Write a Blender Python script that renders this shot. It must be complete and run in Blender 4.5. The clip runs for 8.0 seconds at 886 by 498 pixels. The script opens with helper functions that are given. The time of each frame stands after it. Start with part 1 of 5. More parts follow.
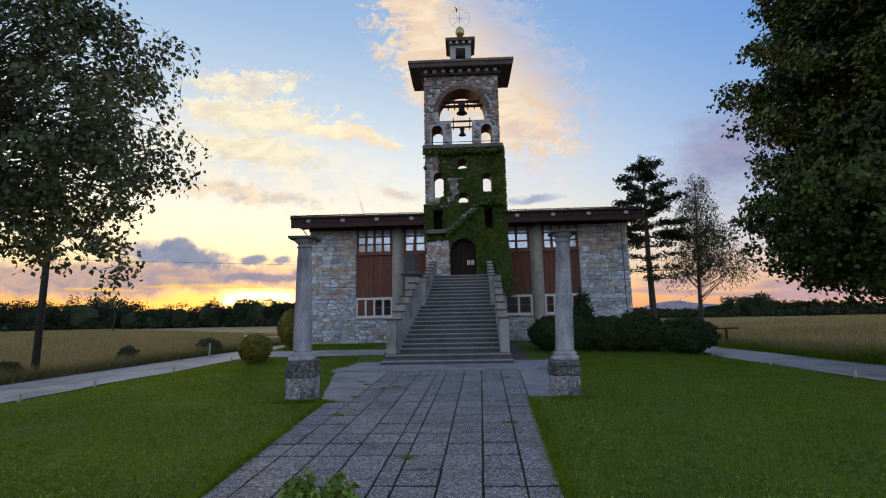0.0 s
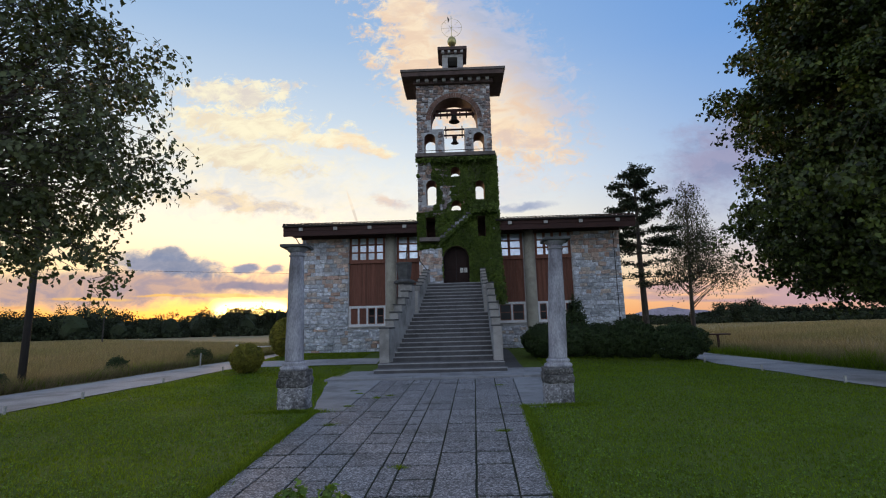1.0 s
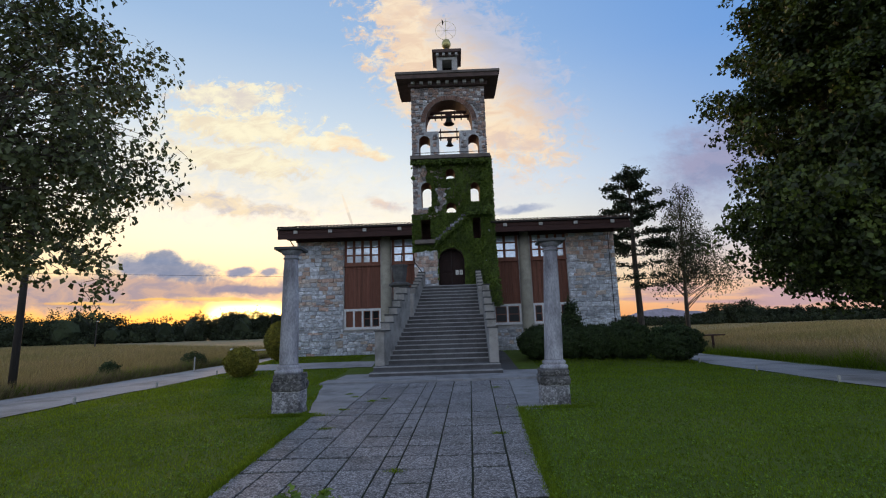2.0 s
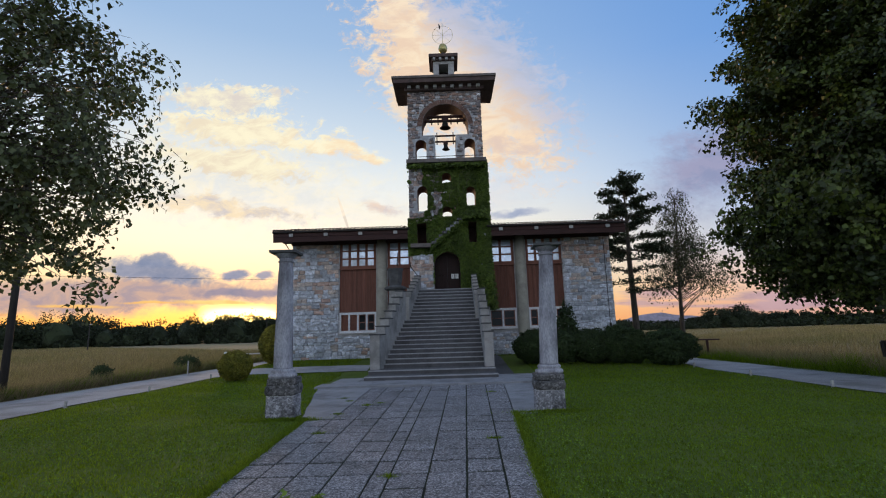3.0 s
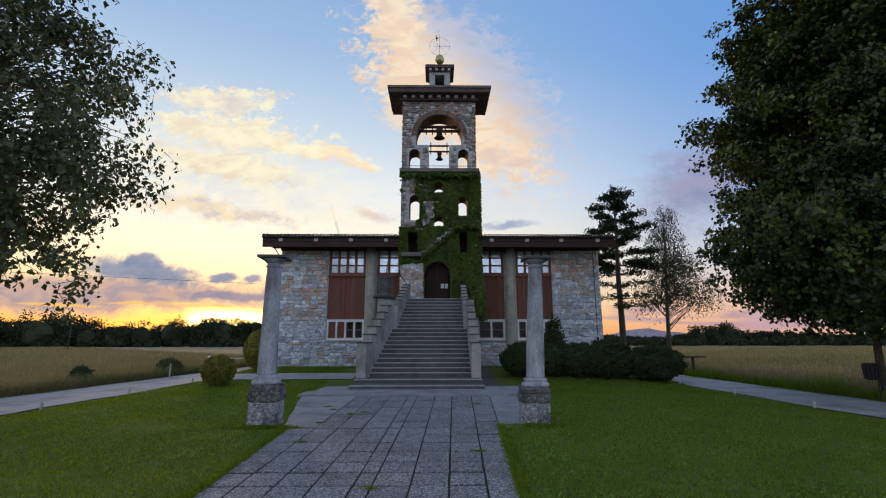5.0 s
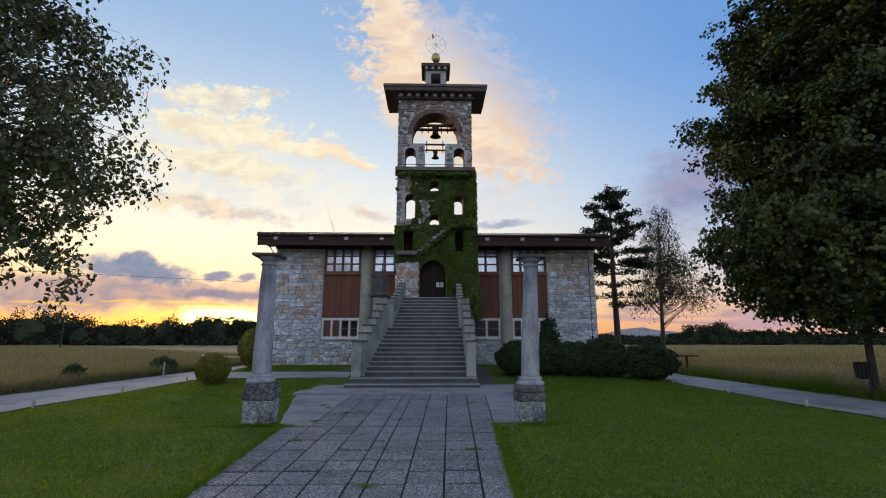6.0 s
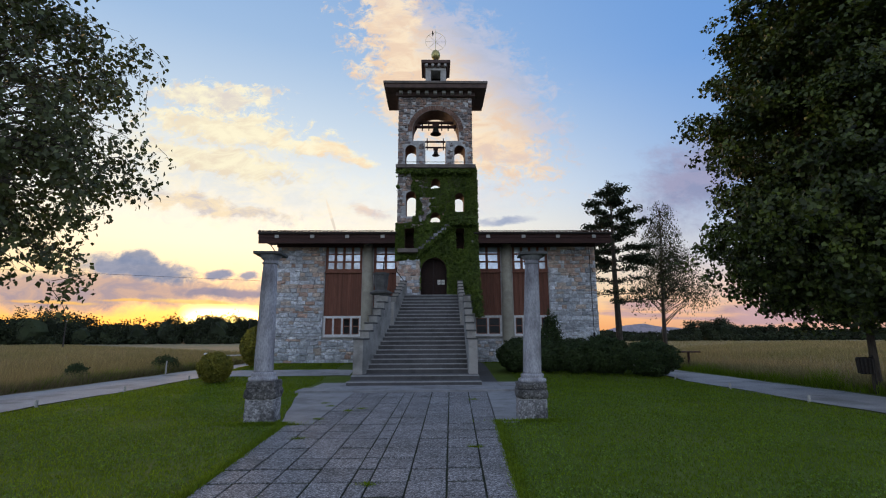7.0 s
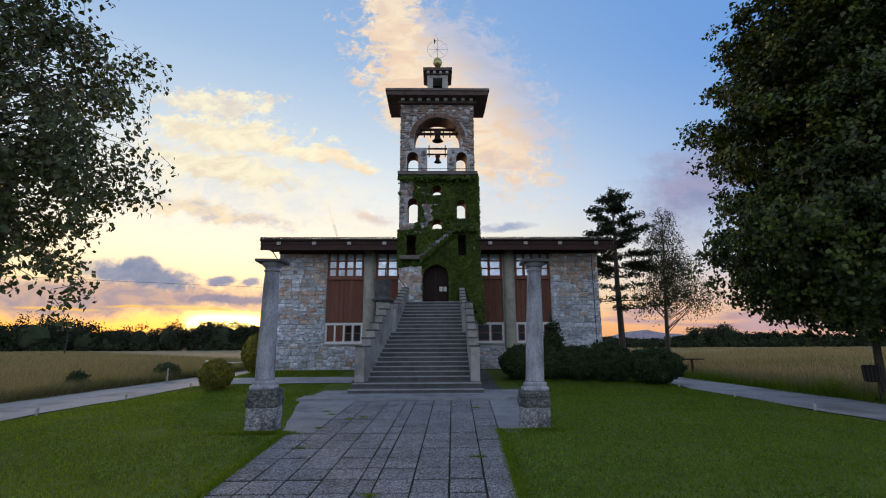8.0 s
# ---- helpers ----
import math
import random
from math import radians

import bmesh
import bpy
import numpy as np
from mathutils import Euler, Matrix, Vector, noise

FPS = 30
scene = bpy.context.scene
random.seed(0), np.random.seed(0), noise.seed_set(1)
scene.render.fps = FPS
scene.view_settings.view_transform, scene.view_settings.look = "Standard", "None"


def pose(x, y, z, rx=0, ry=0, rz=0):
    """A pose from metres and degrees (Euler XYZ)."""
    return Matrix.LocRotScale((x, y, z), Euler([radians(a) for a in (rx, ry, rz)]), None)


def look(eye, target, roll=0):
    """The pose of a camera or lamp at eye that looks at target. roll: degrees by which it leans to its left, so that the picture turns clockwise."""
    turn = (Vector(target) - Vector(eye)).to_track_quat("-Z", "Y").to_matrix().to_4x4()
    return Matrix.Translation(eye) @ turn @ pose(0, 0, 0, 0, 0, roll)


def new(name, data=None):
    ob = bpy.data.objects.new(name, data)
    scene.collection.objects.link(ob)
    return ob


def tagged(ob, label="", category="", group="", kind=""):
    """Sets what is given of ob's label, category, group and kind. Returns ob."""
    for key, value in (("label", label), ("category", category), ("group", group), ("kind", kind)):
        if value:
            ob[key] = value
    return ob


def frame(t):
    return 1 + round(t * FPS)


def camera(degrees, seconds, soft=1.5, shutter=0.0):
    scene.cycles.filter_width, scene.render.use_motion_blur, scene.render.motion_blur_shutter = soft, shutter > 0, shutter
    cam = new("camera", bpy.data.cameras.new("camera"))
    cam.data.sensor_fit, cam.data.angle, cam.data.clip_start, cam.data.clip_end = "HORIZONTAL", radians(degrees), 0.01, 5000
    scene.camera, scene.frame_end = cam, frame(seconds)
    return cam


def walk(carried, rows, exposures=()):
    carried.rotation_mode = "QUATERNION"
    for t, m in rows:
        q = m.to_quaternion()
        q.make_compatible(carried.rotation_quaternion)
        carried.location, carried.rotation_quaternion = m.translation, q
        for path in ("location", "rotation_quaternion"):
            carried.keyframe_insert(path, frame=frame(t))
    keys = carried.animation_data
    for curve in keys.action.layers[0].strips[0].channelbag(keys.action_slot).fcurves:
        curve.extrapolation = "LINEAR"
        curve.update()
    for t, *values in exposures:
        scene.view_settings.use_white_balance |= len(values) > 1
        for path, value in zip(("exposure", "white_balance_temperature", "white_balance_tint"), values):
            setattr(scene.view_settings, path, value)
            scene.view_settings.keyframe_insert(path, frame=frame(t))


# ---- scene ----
PATH = [
    (0, (-0.146, 0.023, 1.776), (-0.229, 2.0, 2.073), -1.1),
    (0.5, (-0.141, 0.033, 1.778), (-0.208, 2.006, 2.093), -1.3),
    (1, (-0.135, 0.025, 1.777), (-0.188, 1.997, 2.106), -1.5),
    (1.5, (-0.133, 0.042, 1.771), (-0.175, 2.013, 2.105), -1.7),
    (3, (-0.122, 0.062, 1.775), (-0.137, 2.031, 2.129), -1.7),
    (3.5, (-0.115, 0.05, 1.775), (-0.119, 2.017, 2.139), -1.3),
    (4, (-0.105, 0.055, 1.777), (-0.101, 2.02, 2.154), -0.7),
    (4.5, (-0.104, 0.064, 1.792), (-0.091, 2.025, 2.185), -0.3),
    (6, (-0.104, 0.071, 1.786), (-0.06, 2.033, 2.174), -0.0),
    (6.5, (-0.104, 0.073, 1.786), (-0.06, 2.036, 2.165), -0.1),
    (7, (-0.109, 0.089, 1.791), (-0.069, 2.053, 2.168), -0.3),
    (7.5, (-0.103, 0.103, 1.811), (-0.069, 2.066, 2.195), -0.4),
    (8, (-0.111, 0.113, 1.827), (-0.079, 2.072, 2.23), -0.3),
]
cam = camera(87.0, 8.0, soft=1.1)
walk(cam, [(t, look(eye, target, roll)) for t, eye, target, roll in PATH])

# ---- world and light ----
SUN_DIR = Vector((-0.402, 0.914, 0.042)).normalized()
scene.view_settings.exposure = 0.0


class Nodes:
    """Short-hand for building node trees."""

    def __init__(self, tree):
        self.tree = tree

    def add(self, kind, operation=""):
        node = self.tree.nodes.new(kind)
        if operation:
            node.operation = operation
        return node

    def put(self, value, socket):
        if isinstance(value, bpy.types.NodeSocket):
            self.tree.links.new(value, socket)
        elif value is not None:
            if socket.type == "RGBA" and len(value) == 3:
                value = (*value, 1)
            socket.default_value = value

    def math(self, operation, a, b=None, c=None, clamp=False):
        node = self.add("ShaderNodeMath", operation)
        node.use_clamp = clamp
        for i, v in enumerate((a, b, c)):
            self.put(v, node.inputs[i])
        return node.outputs[0]

    def mix(self, factor, a, b, blend="MIX"):
        node = self.add("ShaderNodeMix")
        node.data_type, node.blend_type = "RGBA", blend
        self.put(factor, node.inputs[0]), self.put(a, node.inputs[6]), self.put(b, node.inputs[7])
        return node.outputs[2]

    def ramp(self, factor, stops, interpolation="LINEAR"):
        node = self.add("ShaderNodeValToRGB")
        node.color_ramp.interpolation = interpolation
        for i, (at, colour) in enumerate(stops):
            e = node.color_ramp.elements[i] if i < 2 else node.color_ramp.elements.new(at)
            e.position, e.color = at, (*colour, 1) if len(colour) == 3 else colour
        self.put(factor, node.inputs[0])
        return node.outputs[0]

    def step(self, value, low, high):
        node = self.add("ShaderNodeMapRange")
        node.interpolation_type = "SMOOTHSTEP"
        self.put(value, node.inputs[0])
        node.inputs[1].default_value, node.inputs[2].default_value = low, high
        return node.outputs[0]

    def noise(self, vector, scale, detail=4.0, rough=0.55, distortion=0.0):
        node = self.add("ShaderNodeTexNoise")
        self.put(vector, node.inputs["Vector"])
        node.inputs["Scale"].default_value, node.inputs["Detail"].default_value = scale, detail
        node.inputs["Roughness"].default_value, node.inputs["Distortion"].default_value = rough, distortion
        return node.outputs[0]

    def mapped(self, vector, scale=(1, 1, 1), at=(0, 0, 0), turn=0.0):
        node = self.add("ShaderNodeMapping")
        self.put(vector, node.inputs[0])
        node.inputs[1].default_value, node.inputs[2].default_value, node.inputs[3].default_value = at, (0, 0, turn), scale
        return node.outputs[0]


def lin(r, g, b):
    """Linear colour from 0..255 display values."""
    return tuple(((v / 255 + 0.055) / 1.055) ** 2.4 if v > 10 else v / 3295 for v in (r, g, b))


def make_sky():
    world = bpy.data.worlds.new("evening_sky")
    scene.world = world
    world.use_nodes = True
    world.node_tree.nodes.clear()
    n = Nodes(world.node_tree)
    way = n.add("ShaderNodeTexCoord").outputs["Generated"]
    xyz = n.add("ShaderNodeSeparateXYZ")
    n.put(way, xyz.inputs[0])
    x, y, z = xyz.outputs
    forward = n.math("MAXIMUM", n.math("ABSOLUTE", y), 0.12)
    u, v = n.math("DIVIDE", x, forward), n.math("DIVIDE", z, forward)
    flat = n.add("ShaderNodeCombineXYZ")
    n.put(u, flat.inputs[0]), n.put(v, flat.inputs[1])
    flat = flat.outputs[0]
    up = n.math("MAXIMUM", z, 0.0)
    # clear evening air: away from the sun, and round its azimuth
    far = n.ramp(up, [(0.0, lin(206, 158, 146)), (0.06, lin(224, 182, 164)), (0.15, lin(182, 188, 210)), (0.27, lin(142, 174, 219)),
                      (0.5, lin(106, 154, 218)), (0.7, lin(104, 150, 212))])
    near = n.ramp(up, [(0.0, lin(248, 150, 50)), (0.035, lin(250, 176, 92)), (0.09, lin(246, 214, 160)), (0.18, lin(252, 238, 210)),
                       (0.3, lin(226, 232, 234)), (0.42, lin(194, 212, 229)), (0.55, lin(158, 188, 222)), (0.75, lin(130, 168, 214))])
    dot = n.add("ShaderNodeVectorMath", "DOT_PRODUCT")
    n.put(way, dot.inputs[0])
    dot.inputs[1].default_value = SUN_DIR
    sunward = dot.outputs["Value"]
    colour = n.mix(n.step(sunward, 0.42, 0.97), far, near)
    air = n.add("ShaderNodeTexSky")
    air.sky_type, air.sun_disc = "NISHITA", False
    air.sun_elevation, air.sun_rotation = radians(3.0), math.atan2(SUN_DIR.x, SUN_DIR.y)
    colour = n.mix(0.03, colour, air.outputs[0], "ADD")

    # bright fill light added in the unseen eastern sky behind the viewer, weaker overhead
    fill_mottle = n.step(n.noise(way, 2.2, 6.0), 0.35, 0.7)
    colour = n.mix(n.step(z, 0.6, 0.85), colour, n.mix(fill_mottle, (0.36, 0.42, 0.54), (0.28, 0.36, 0.52)))
    east = n.mix(n.step(z, 0.1, 0.75), n.mix(fill_mottle, (1.0, 1.16, 1.43), (0.88, 1.06, 1.36)), (0.33, 0.42, 0.60))
    colour = n.mix(n.step(y, 0.1, -0.35), colour, east)

    def patch(cu, cv, du, dv, turn=0.0, soft=0.6):
        """1 inside an ellipse of the sky, 0 outside, soft between."""
        c, s = math.cos(turn), math.sin(turn)
        a, b = n.math("SUBTRACT", u, cu), n.math("SUBTRACT", v, cv)
        p = n.math("DIVIDE", n.math("ADD", n.math("MULTIPLY", a, c), n.math("MULTIPLY", b, s)), du)
        q = n.math("DIVIDE", n.math("SUBTRACT", n.math("MULTIPLY", b, c), n.math("MULTIPLY", a, s)), dv)
        r = n.math("SQRT", n.math("ADD", n.math("MULTIPLY", p, p), n.math("MULTIPLY", q, q)))
        return n.math("SUBTRACT", 1.0, n.step(r, 1 - soft, 1 + soft))

    def clouds(mask, texture, low, high, tint, amount=1.0):
        nonlocal colour
        crisp = n.math("MULTIPLY_ADD", texture, 3.2, -1.1)
        cover = n.step(n.math("ADD", crisp, n.math("MULTIPLY", n.math("SUBTRACT", mask, 0.72), 0.9)), low - 0.1, high + 0.12)
        cover = n.math("MULTIPLY", cover, n.math("MULTIPLY", n.step(mask, 0.0, 0.35), amount))
        if not isinstance(tint, bpy.types.NodeSocket):
            tint = (*tint, 1)
        shaded = n.mix(0.42, tint, lin(178, 186, 204), "MULTIPLY")
        colour = n.mix(cover, colour, n.mix(n.step(modelling, 0.36, 0.62), shaded, tint))

    modelling = n.noise(n.mapped(flat, (1.0, 1.9, 1), (2.2, 7.7, 0), radians(-12)), 15.0, 8.0, 0.62, 0.5)
    bars = n.noise(n.mapped(flat, (2.0, 17.0, 1), (1.2, 0.4, 0)), 2.3, 7.0, 0.55, 0.3)
    ragged = n.noise(n.mapped(flat, (1.0, 1.9, 1), (0.2, 5.7, 0)), 15.0, 8.0, 0.62, 0.4)
    wide = n.noise(n.mapped(flat, (1.0, 2.0, 1), (7.1, 3.3, 0)), 4.5, 6.0, 0.6, 0.3)
    curl = n.noise(n.mapped(flat, (1.0, 1.3, 1), (1.4, 9.2, 0)), 26.0, 10.0, 0.72, 0.4)
    shift_u = n.math("MULTIPLY_ADD", n.noise(n.mapped(flat, (1.0, 2.2, 1), (3.3, 0.8, 0)), 9.0, 8.0, 0.62), 0.22, -0.11)
    shift_v = n.math("MULTIPLY_ADD", n.noise(n.mapped(flat, (1.0, 1.6, 1), (0.7, 6.1, 0)), 8.0, 8.0, 0.62), 0.12, -0.06)

    def bank(cu, cv, du, dv, turn, bright, shade, amount=1.0, soft=0.45, frizz=1.6, loose=1.0):
        """A cloud with a torn outline: an ellipse of the sky pulled about by noise, bright on its rim and shaded within."""
        nonlocal colour
        c, s = math.cos(turn), math.sin(turn)
        a = n.math("SUBTRACT", n.math("MULTIPLY_ADD", shift_u, loose, u), cu)
        b = n.math("SUBTRACT", n.math("MULTIPLY_ADD", shift_v, loose, v), cv)
        p = n.math("DIVIDE", n.math("ADD", n.math("MULTIPLY", a, c), n.math("MULTIPLY", b, s)), du)
        q = n.math("DIVIDE", n.math("SUBTRACT", n.math("MULTIPLY", b, c), n.math("MULTIPLY", a, s)), dv)
        r = n.math("SQRT", n.math("ADD", n.math("MULTIPLY", p, p), n.math("MULTIPLY", q, q)))
        r = n.math("ADD", r, n.math("MULTIPLY_ADD", curl, frizz, -0.5 * frizz))
        cover = n.math("MULTIPLY", n.math("SUBTRACT", 1.0, n.step(r, 1 - soft, 1 + 0.3 * soft)), amount)
        tone = n.mix(n.step(n.math("ADD", modelling, n.math("MULTIPLY", q, 0.06)), 0.36, 0.62), shade, bright)
        colour = n.mix(cover, colour, tone)

    CREAM, PEACH, ASH = lin(255, 246, 214), lin(250, 222, 186), lin(226, 216, 206)
    # thin veil, then lit clouds high on the sun's side
    bank(-0.50, 0.36, 0.42, 0.13, radians(-10), lin(254, 242, 212), lin(226, 228, 226), 0.7, 0.9, 1.6)
    bank(-0.50, 0.55, 0.15, 0.040, radians(-4), CREAM, ASH, 0.95, 0.45, 2.8)
    bank(-0.46, 0.468, 0.23, 0.042, radians(-9), CREAM, lin(240, 226, 200), 1.0, 0.45, 2.8)
    bank(-0.25, 0.424, 0.11, 0.020, radians(-13), CREAM, PEACH, 1.0, 0.6, 1.7, 0.7)
    bank(-0.165, 0.396, 0.04, 0.012, radians(-8), CREAM, PEACH, 0.95, 0.6, 1.7, 0.5)
    bank(-0.48, 0.395, 0.21, 0.034, radians(-11), CREAM, lin(238, 222, 196), 0.95, 0.45, 2.8)
    bank(-0.50, 0.29, 0.22, 0.022, radians(-9), lin(250, 226, 188), lin(206, 196, 196), 0.8, 0.7, 1.8)
    bank(-0.145, 0.275, 0.045, 0.020, radians(-25), lin(240, 212, 190), lin(214, 200, 200), 0.8, 0.7, 1.5, 0.6)
    # the tall plume behind the tower: sharp and bright to the sun, fading into lavender
    side = n.math("ADD", n.math("MULTIPLY", n.math("SUBTRACT", u, 0.06), 0.73), n.math("MULTIPLY", n.math("SUBTRACT", v, 0.575), 0.68))
    lit = n.step(n.math("ADD", side, n.math("MULTIPLY_ADD", modelling, 0.24, -0.12)), -0.04, 0.11)
    fade = n.math("MULTIPLY_ADD", n.step(side, 0.03, 0.2), -0.5, 0.97)
    bank(0.055, 0.585, 0.31, 0.18, radians(-47), n.mix(lit, lin(255, 234, 202), lin(202, 200, 214)), n.mix(lit, lin(240, 210, 182), lin(182, 188, 208)), fade, 0.35, 2.0, 0.8)
    bank(-0.10, 0.76, 0.07, 0.12, radians(12), lin(253, 232, 202), lin(238, 212, 188), 0.9, 0.4, 1.4, 0.7)
    bank(0.17, 0.41, 0.10, 0.035, radians(-12), lin(250, 222, 190), lin(226, 204, 192), 0.8, 0.6, 1.8, 0.8)
    bank(-0.10, 0.52, 0.022, 0.05, radians(10), lin(250, 228, 200), PEACH, 0.7, 0.6, 1.8, 0.5)
    # violet haze to the other side
    bank(0.60, 0.36, 0.20, 0.10, radians(35), lin(158, 154, 184), lin(140, 144, 178), 0.85, 0.8, 1.0)
    bank(0.15, 0.255, 0.075, 0.013, radians(6), lin(176, 184, 206), lin(146, 160, 192), 0.85, 0.6, 1.2, 0.4)
    bank(0.10, 0.30, 0.20, 0.05, radians(10), lin(226, 216, 216), lin(204, 208, 222), 0.35, 0.9, 1.4)
    clouds(patch(0.75, 0.06, 0.40, 0.035), bars, 0.3, 0.7, lin(186, 158, 176), 0.7)
    clouds(patch(-0.225, 0.264, 0.03, 0.0022, radians(-72), 0.8), n.math("ADD", wide, 0.3), 0.2, 0.4, lin(255, 238, 214), 0.8)
    # low grey banks with glowing seams
    bank(-0.76, 0.102, 0.62, 0.046, 0.0, lin(204, 170, 158), lin(162, 148, 164), 0.92, 0.6, 0.9, 0.6)
    bank(-0.64, 0.150, 0.15, 0.030, radians(-6), lin(150, 156, 180), lin(128, 140, 168), 0.95, 0.5, 1.1, 0.5)
    bank(-0.64, 0.172, 0.05, 0.018, 0.0, lin(146, 154, 178), lin(128, 140, 168), 0.9, 0.5, 1.0, 0.4)
    bank(-0.456, 0.137, 0.034, 0.013, 0.0, lin(150, 154, 180), lin(134, 144, 172), 0.95, 0.5, 1.0, 0.3)
    bank(-0.393, 0.136, 0.026, 0.010, 0.0, lin(160, 160, 182), lin(146, 150, 176), 0.9, 0.5, 1.0, 0.3)
    bank(-0.46, 0.100, 0.12, 0.012, 0.0, lin(166, 152, 166), lin(146, 142, 162), 0.9, 0.5, 1.0, 0.4)
    bank(-0.80, 0.080, 0.11, 0.0045, radians(-2), lin(255, 206, 120), lin(250, 186, 110), 0.95, 0.6, 1.0, 0.12)
    bank(-0.64, 0.082, 0.07, 0.0035, radians(-2), lin(255, 206, 120), lin(250, 190, 116), 0.95, 0.6, 1.0, 0.12)
    bank(-0.50, 0.078, 0.10, 0.0055, radians(-4), lin(255, 222, 140), lin(254, 204, 124), 0.95, 0.6, 1.2, 0.15)
    bank(-0.47, 0.066, 0.05, 0.005, 0.0, lin(255, 232, 150), lin(255, 214, 130), 0.95, 0.6, 1.2, 0.15)
    bank(-1.02, 0.066, 0.10, 0.004, 0.0, lin(252, 196, 120), lin(244, 180, 120), 0.9, 0.6, 1.0, 0.12)
    # glow over the sinking sun
    glow = n.math("MULTIPLY", n.step(sunward, 0.978, 1.0), n.math("SUBTRACT", 1.0, n.step(z, 0.015, 0.08)))
    colour = n.mix(glow, colour, (1.7, 0.84, 0.17))
    core = n.math("MULTIPLY", n.step(sunward, 0.9965, 1.0), n.math("SUBTRACT", 1.0, n.step(z, 0.035, 0.07)))
    colour = n.mix(core, colour, (14.0, 8.5, 2.6))
    # dark land below the horizon
    colour = n.mix(n.step(z, -0.03, -0.005), (0.05, 0.055, 0.03), colour)
    back = n.add("ShaderNodeBackground")
    n.put(colour, back.inputs[0])
    back.inputs[1].default_value = 1.0
    n.put(back.outputs[0], n.add("ShaderNodeOutputWorld").inputs[0])


make_sky()
sun_lamp = new("sun", bpy.data.lights.new("sun", "SUN"))
sun_lamp.data.energy, sun_lamp.data.angle, sun_lamp.data.color = 1.5, radians(12), (1.0, 0.62, 0.32)
sun_lamp.matrix_world = look((-40.2, 91.4, 8.6), (0, 0, 0))


# ---- materials ----
def material(name, base, other=None, scale=4.0, rough=0.8, metal=0.0, bump=0.2, fine=40.0, stains=None, stain_scale=0.6, tint=0.0,
             island=0.0, stretch=(1, 1, 1), specular=0.35, thin=0.0, speck=0.4):
    """A surface with two scales of variation: base to other by a mid noise, stains by a broad one, fine relief by a small one. tint: how far
    single objects differ in brightness; island: how far loose pieces of one mesh differ; thin: light that comes through (leaves)."""
    m = bpy.data.materials.new(name)
    m.use_nodes = True
    n = Nodes(m.node_tree)
    shader = m.node_tree.nodes["Principled BSDF"]
    at = n.mapped(n.add("ShaderNodeTexCoord").outputs["Object"], stretch)
    if tint:
        shift = n.add("ShaderNodeVectorMath", "ADD")
        n.put(n.add("ShaderNodeNewGeometry").outputs["Position"], shift.inputs[0])
        at = n.mapped(shift.outputs[0], stretch)
    other = other or tuple(c * 0.7 for c in base)
    colour = n.mix(n.step(n.noise(at, scale, 5.0), 0.3, 0.7), base, other)
    if stains:
        colour = n.mix(n.math("MULTIPLY", n.step(n.noise(at, stain_scale, 6.0, 0.6), 0.48, 0.68), 0.8), colour, stains)
    grain = n.noise(at, fine, 3.0, 0.6)
    colour = n.mix(0.6, colour, n.ramp(grain, [(0.28, (1 - speck,) * 3), (0.72, (1 + speck,) * 3)]), "MULTIPLY")
    vary = None
    if tint:
        vary, amount = n.add("ShaderNodeObjectInfo").outputs["Random"], tint
    elif island:
        vary, amount = n.add("ShaderNodeNewGeometry").outputs["Random Per Island"], island
    if vary:
        grey = n.math("MULTIPLY_ADD", vary, 2 * amount, 1 - amount)
        level = n.add("ShaderNodeCombineXYZ")
        for i in range(3):
            n.put(grey, level.inputs[i])
        colour = n.mix(1.0, colour, level.outputs[0], "MULTIPLY")
    n.put(colour, shader.inputs["Base Color"])
    shader.inputs["Metallic"].default_value = metal
    shader.inputs["Specular IOR Level"].default_value = specular
    n.put(n.math("MULTIPLY_ADD", grain, 0.2, rough - 0.1, clamp=True), shader.inputs["Roughness"])
    if bump:
        relief = n.add("ShaderNodeBump")
        relief.inputs["Strength"].default_value, relief.inputs["Distance"].default_value = bump, 0.02
        n.put(n.math("ADD", grain, n.noise(at, scale * 2, 4.0)), relief.inputs["Height"])
        n.put(relief.outputs[0], shader.inputs["Normal"])
    if thin:
        through_light = n.add("ShaderNodeBsdfTranslucent")
        n.put(n.mix(1.0, colour, (1.3, 1.25, 0.55), "MULTIPLY"), through_light.inputs[0])
        blend = n.add("ShaderNodeMixShader")
        blend.inputs[0].default_value = thin
        n.put(shader.outputs[0], blend.inputs[1]), n.put(through_light.outputs[0], blend.inputs[2])
        n.put(blend.outputs[0], m.node_tree.nodes["Material Output"].inputs[0])
    return m


def masonry(name, tones, bump=0.6):
    """Rough stone whose single pieces take one of several tones."""
    m = material(name, (0.56, 0.56, 0.57), (0.40, 0.40, 0.41), 7.0, 0.92, bump=bump, fine=26.0, tint=0.17, speck=0.6)
    n = Nodes(m.node_tree)
    shader = m.node_tree.nodes["Principled BSDF"]
    was = shader.inputs["Base Color"].links[0].from_socket
    pick = n.ramp(n.math("FRACT", n.math("MULTIPLY", n.add("ShaderNodeObjectInfo").outputs["Random"], 7.31)), tones, "CONSTANT")
    n.put(n.mix(1.0, was, pick, "MULTIPLY"), shader.inputs["Base Color"])
    return m


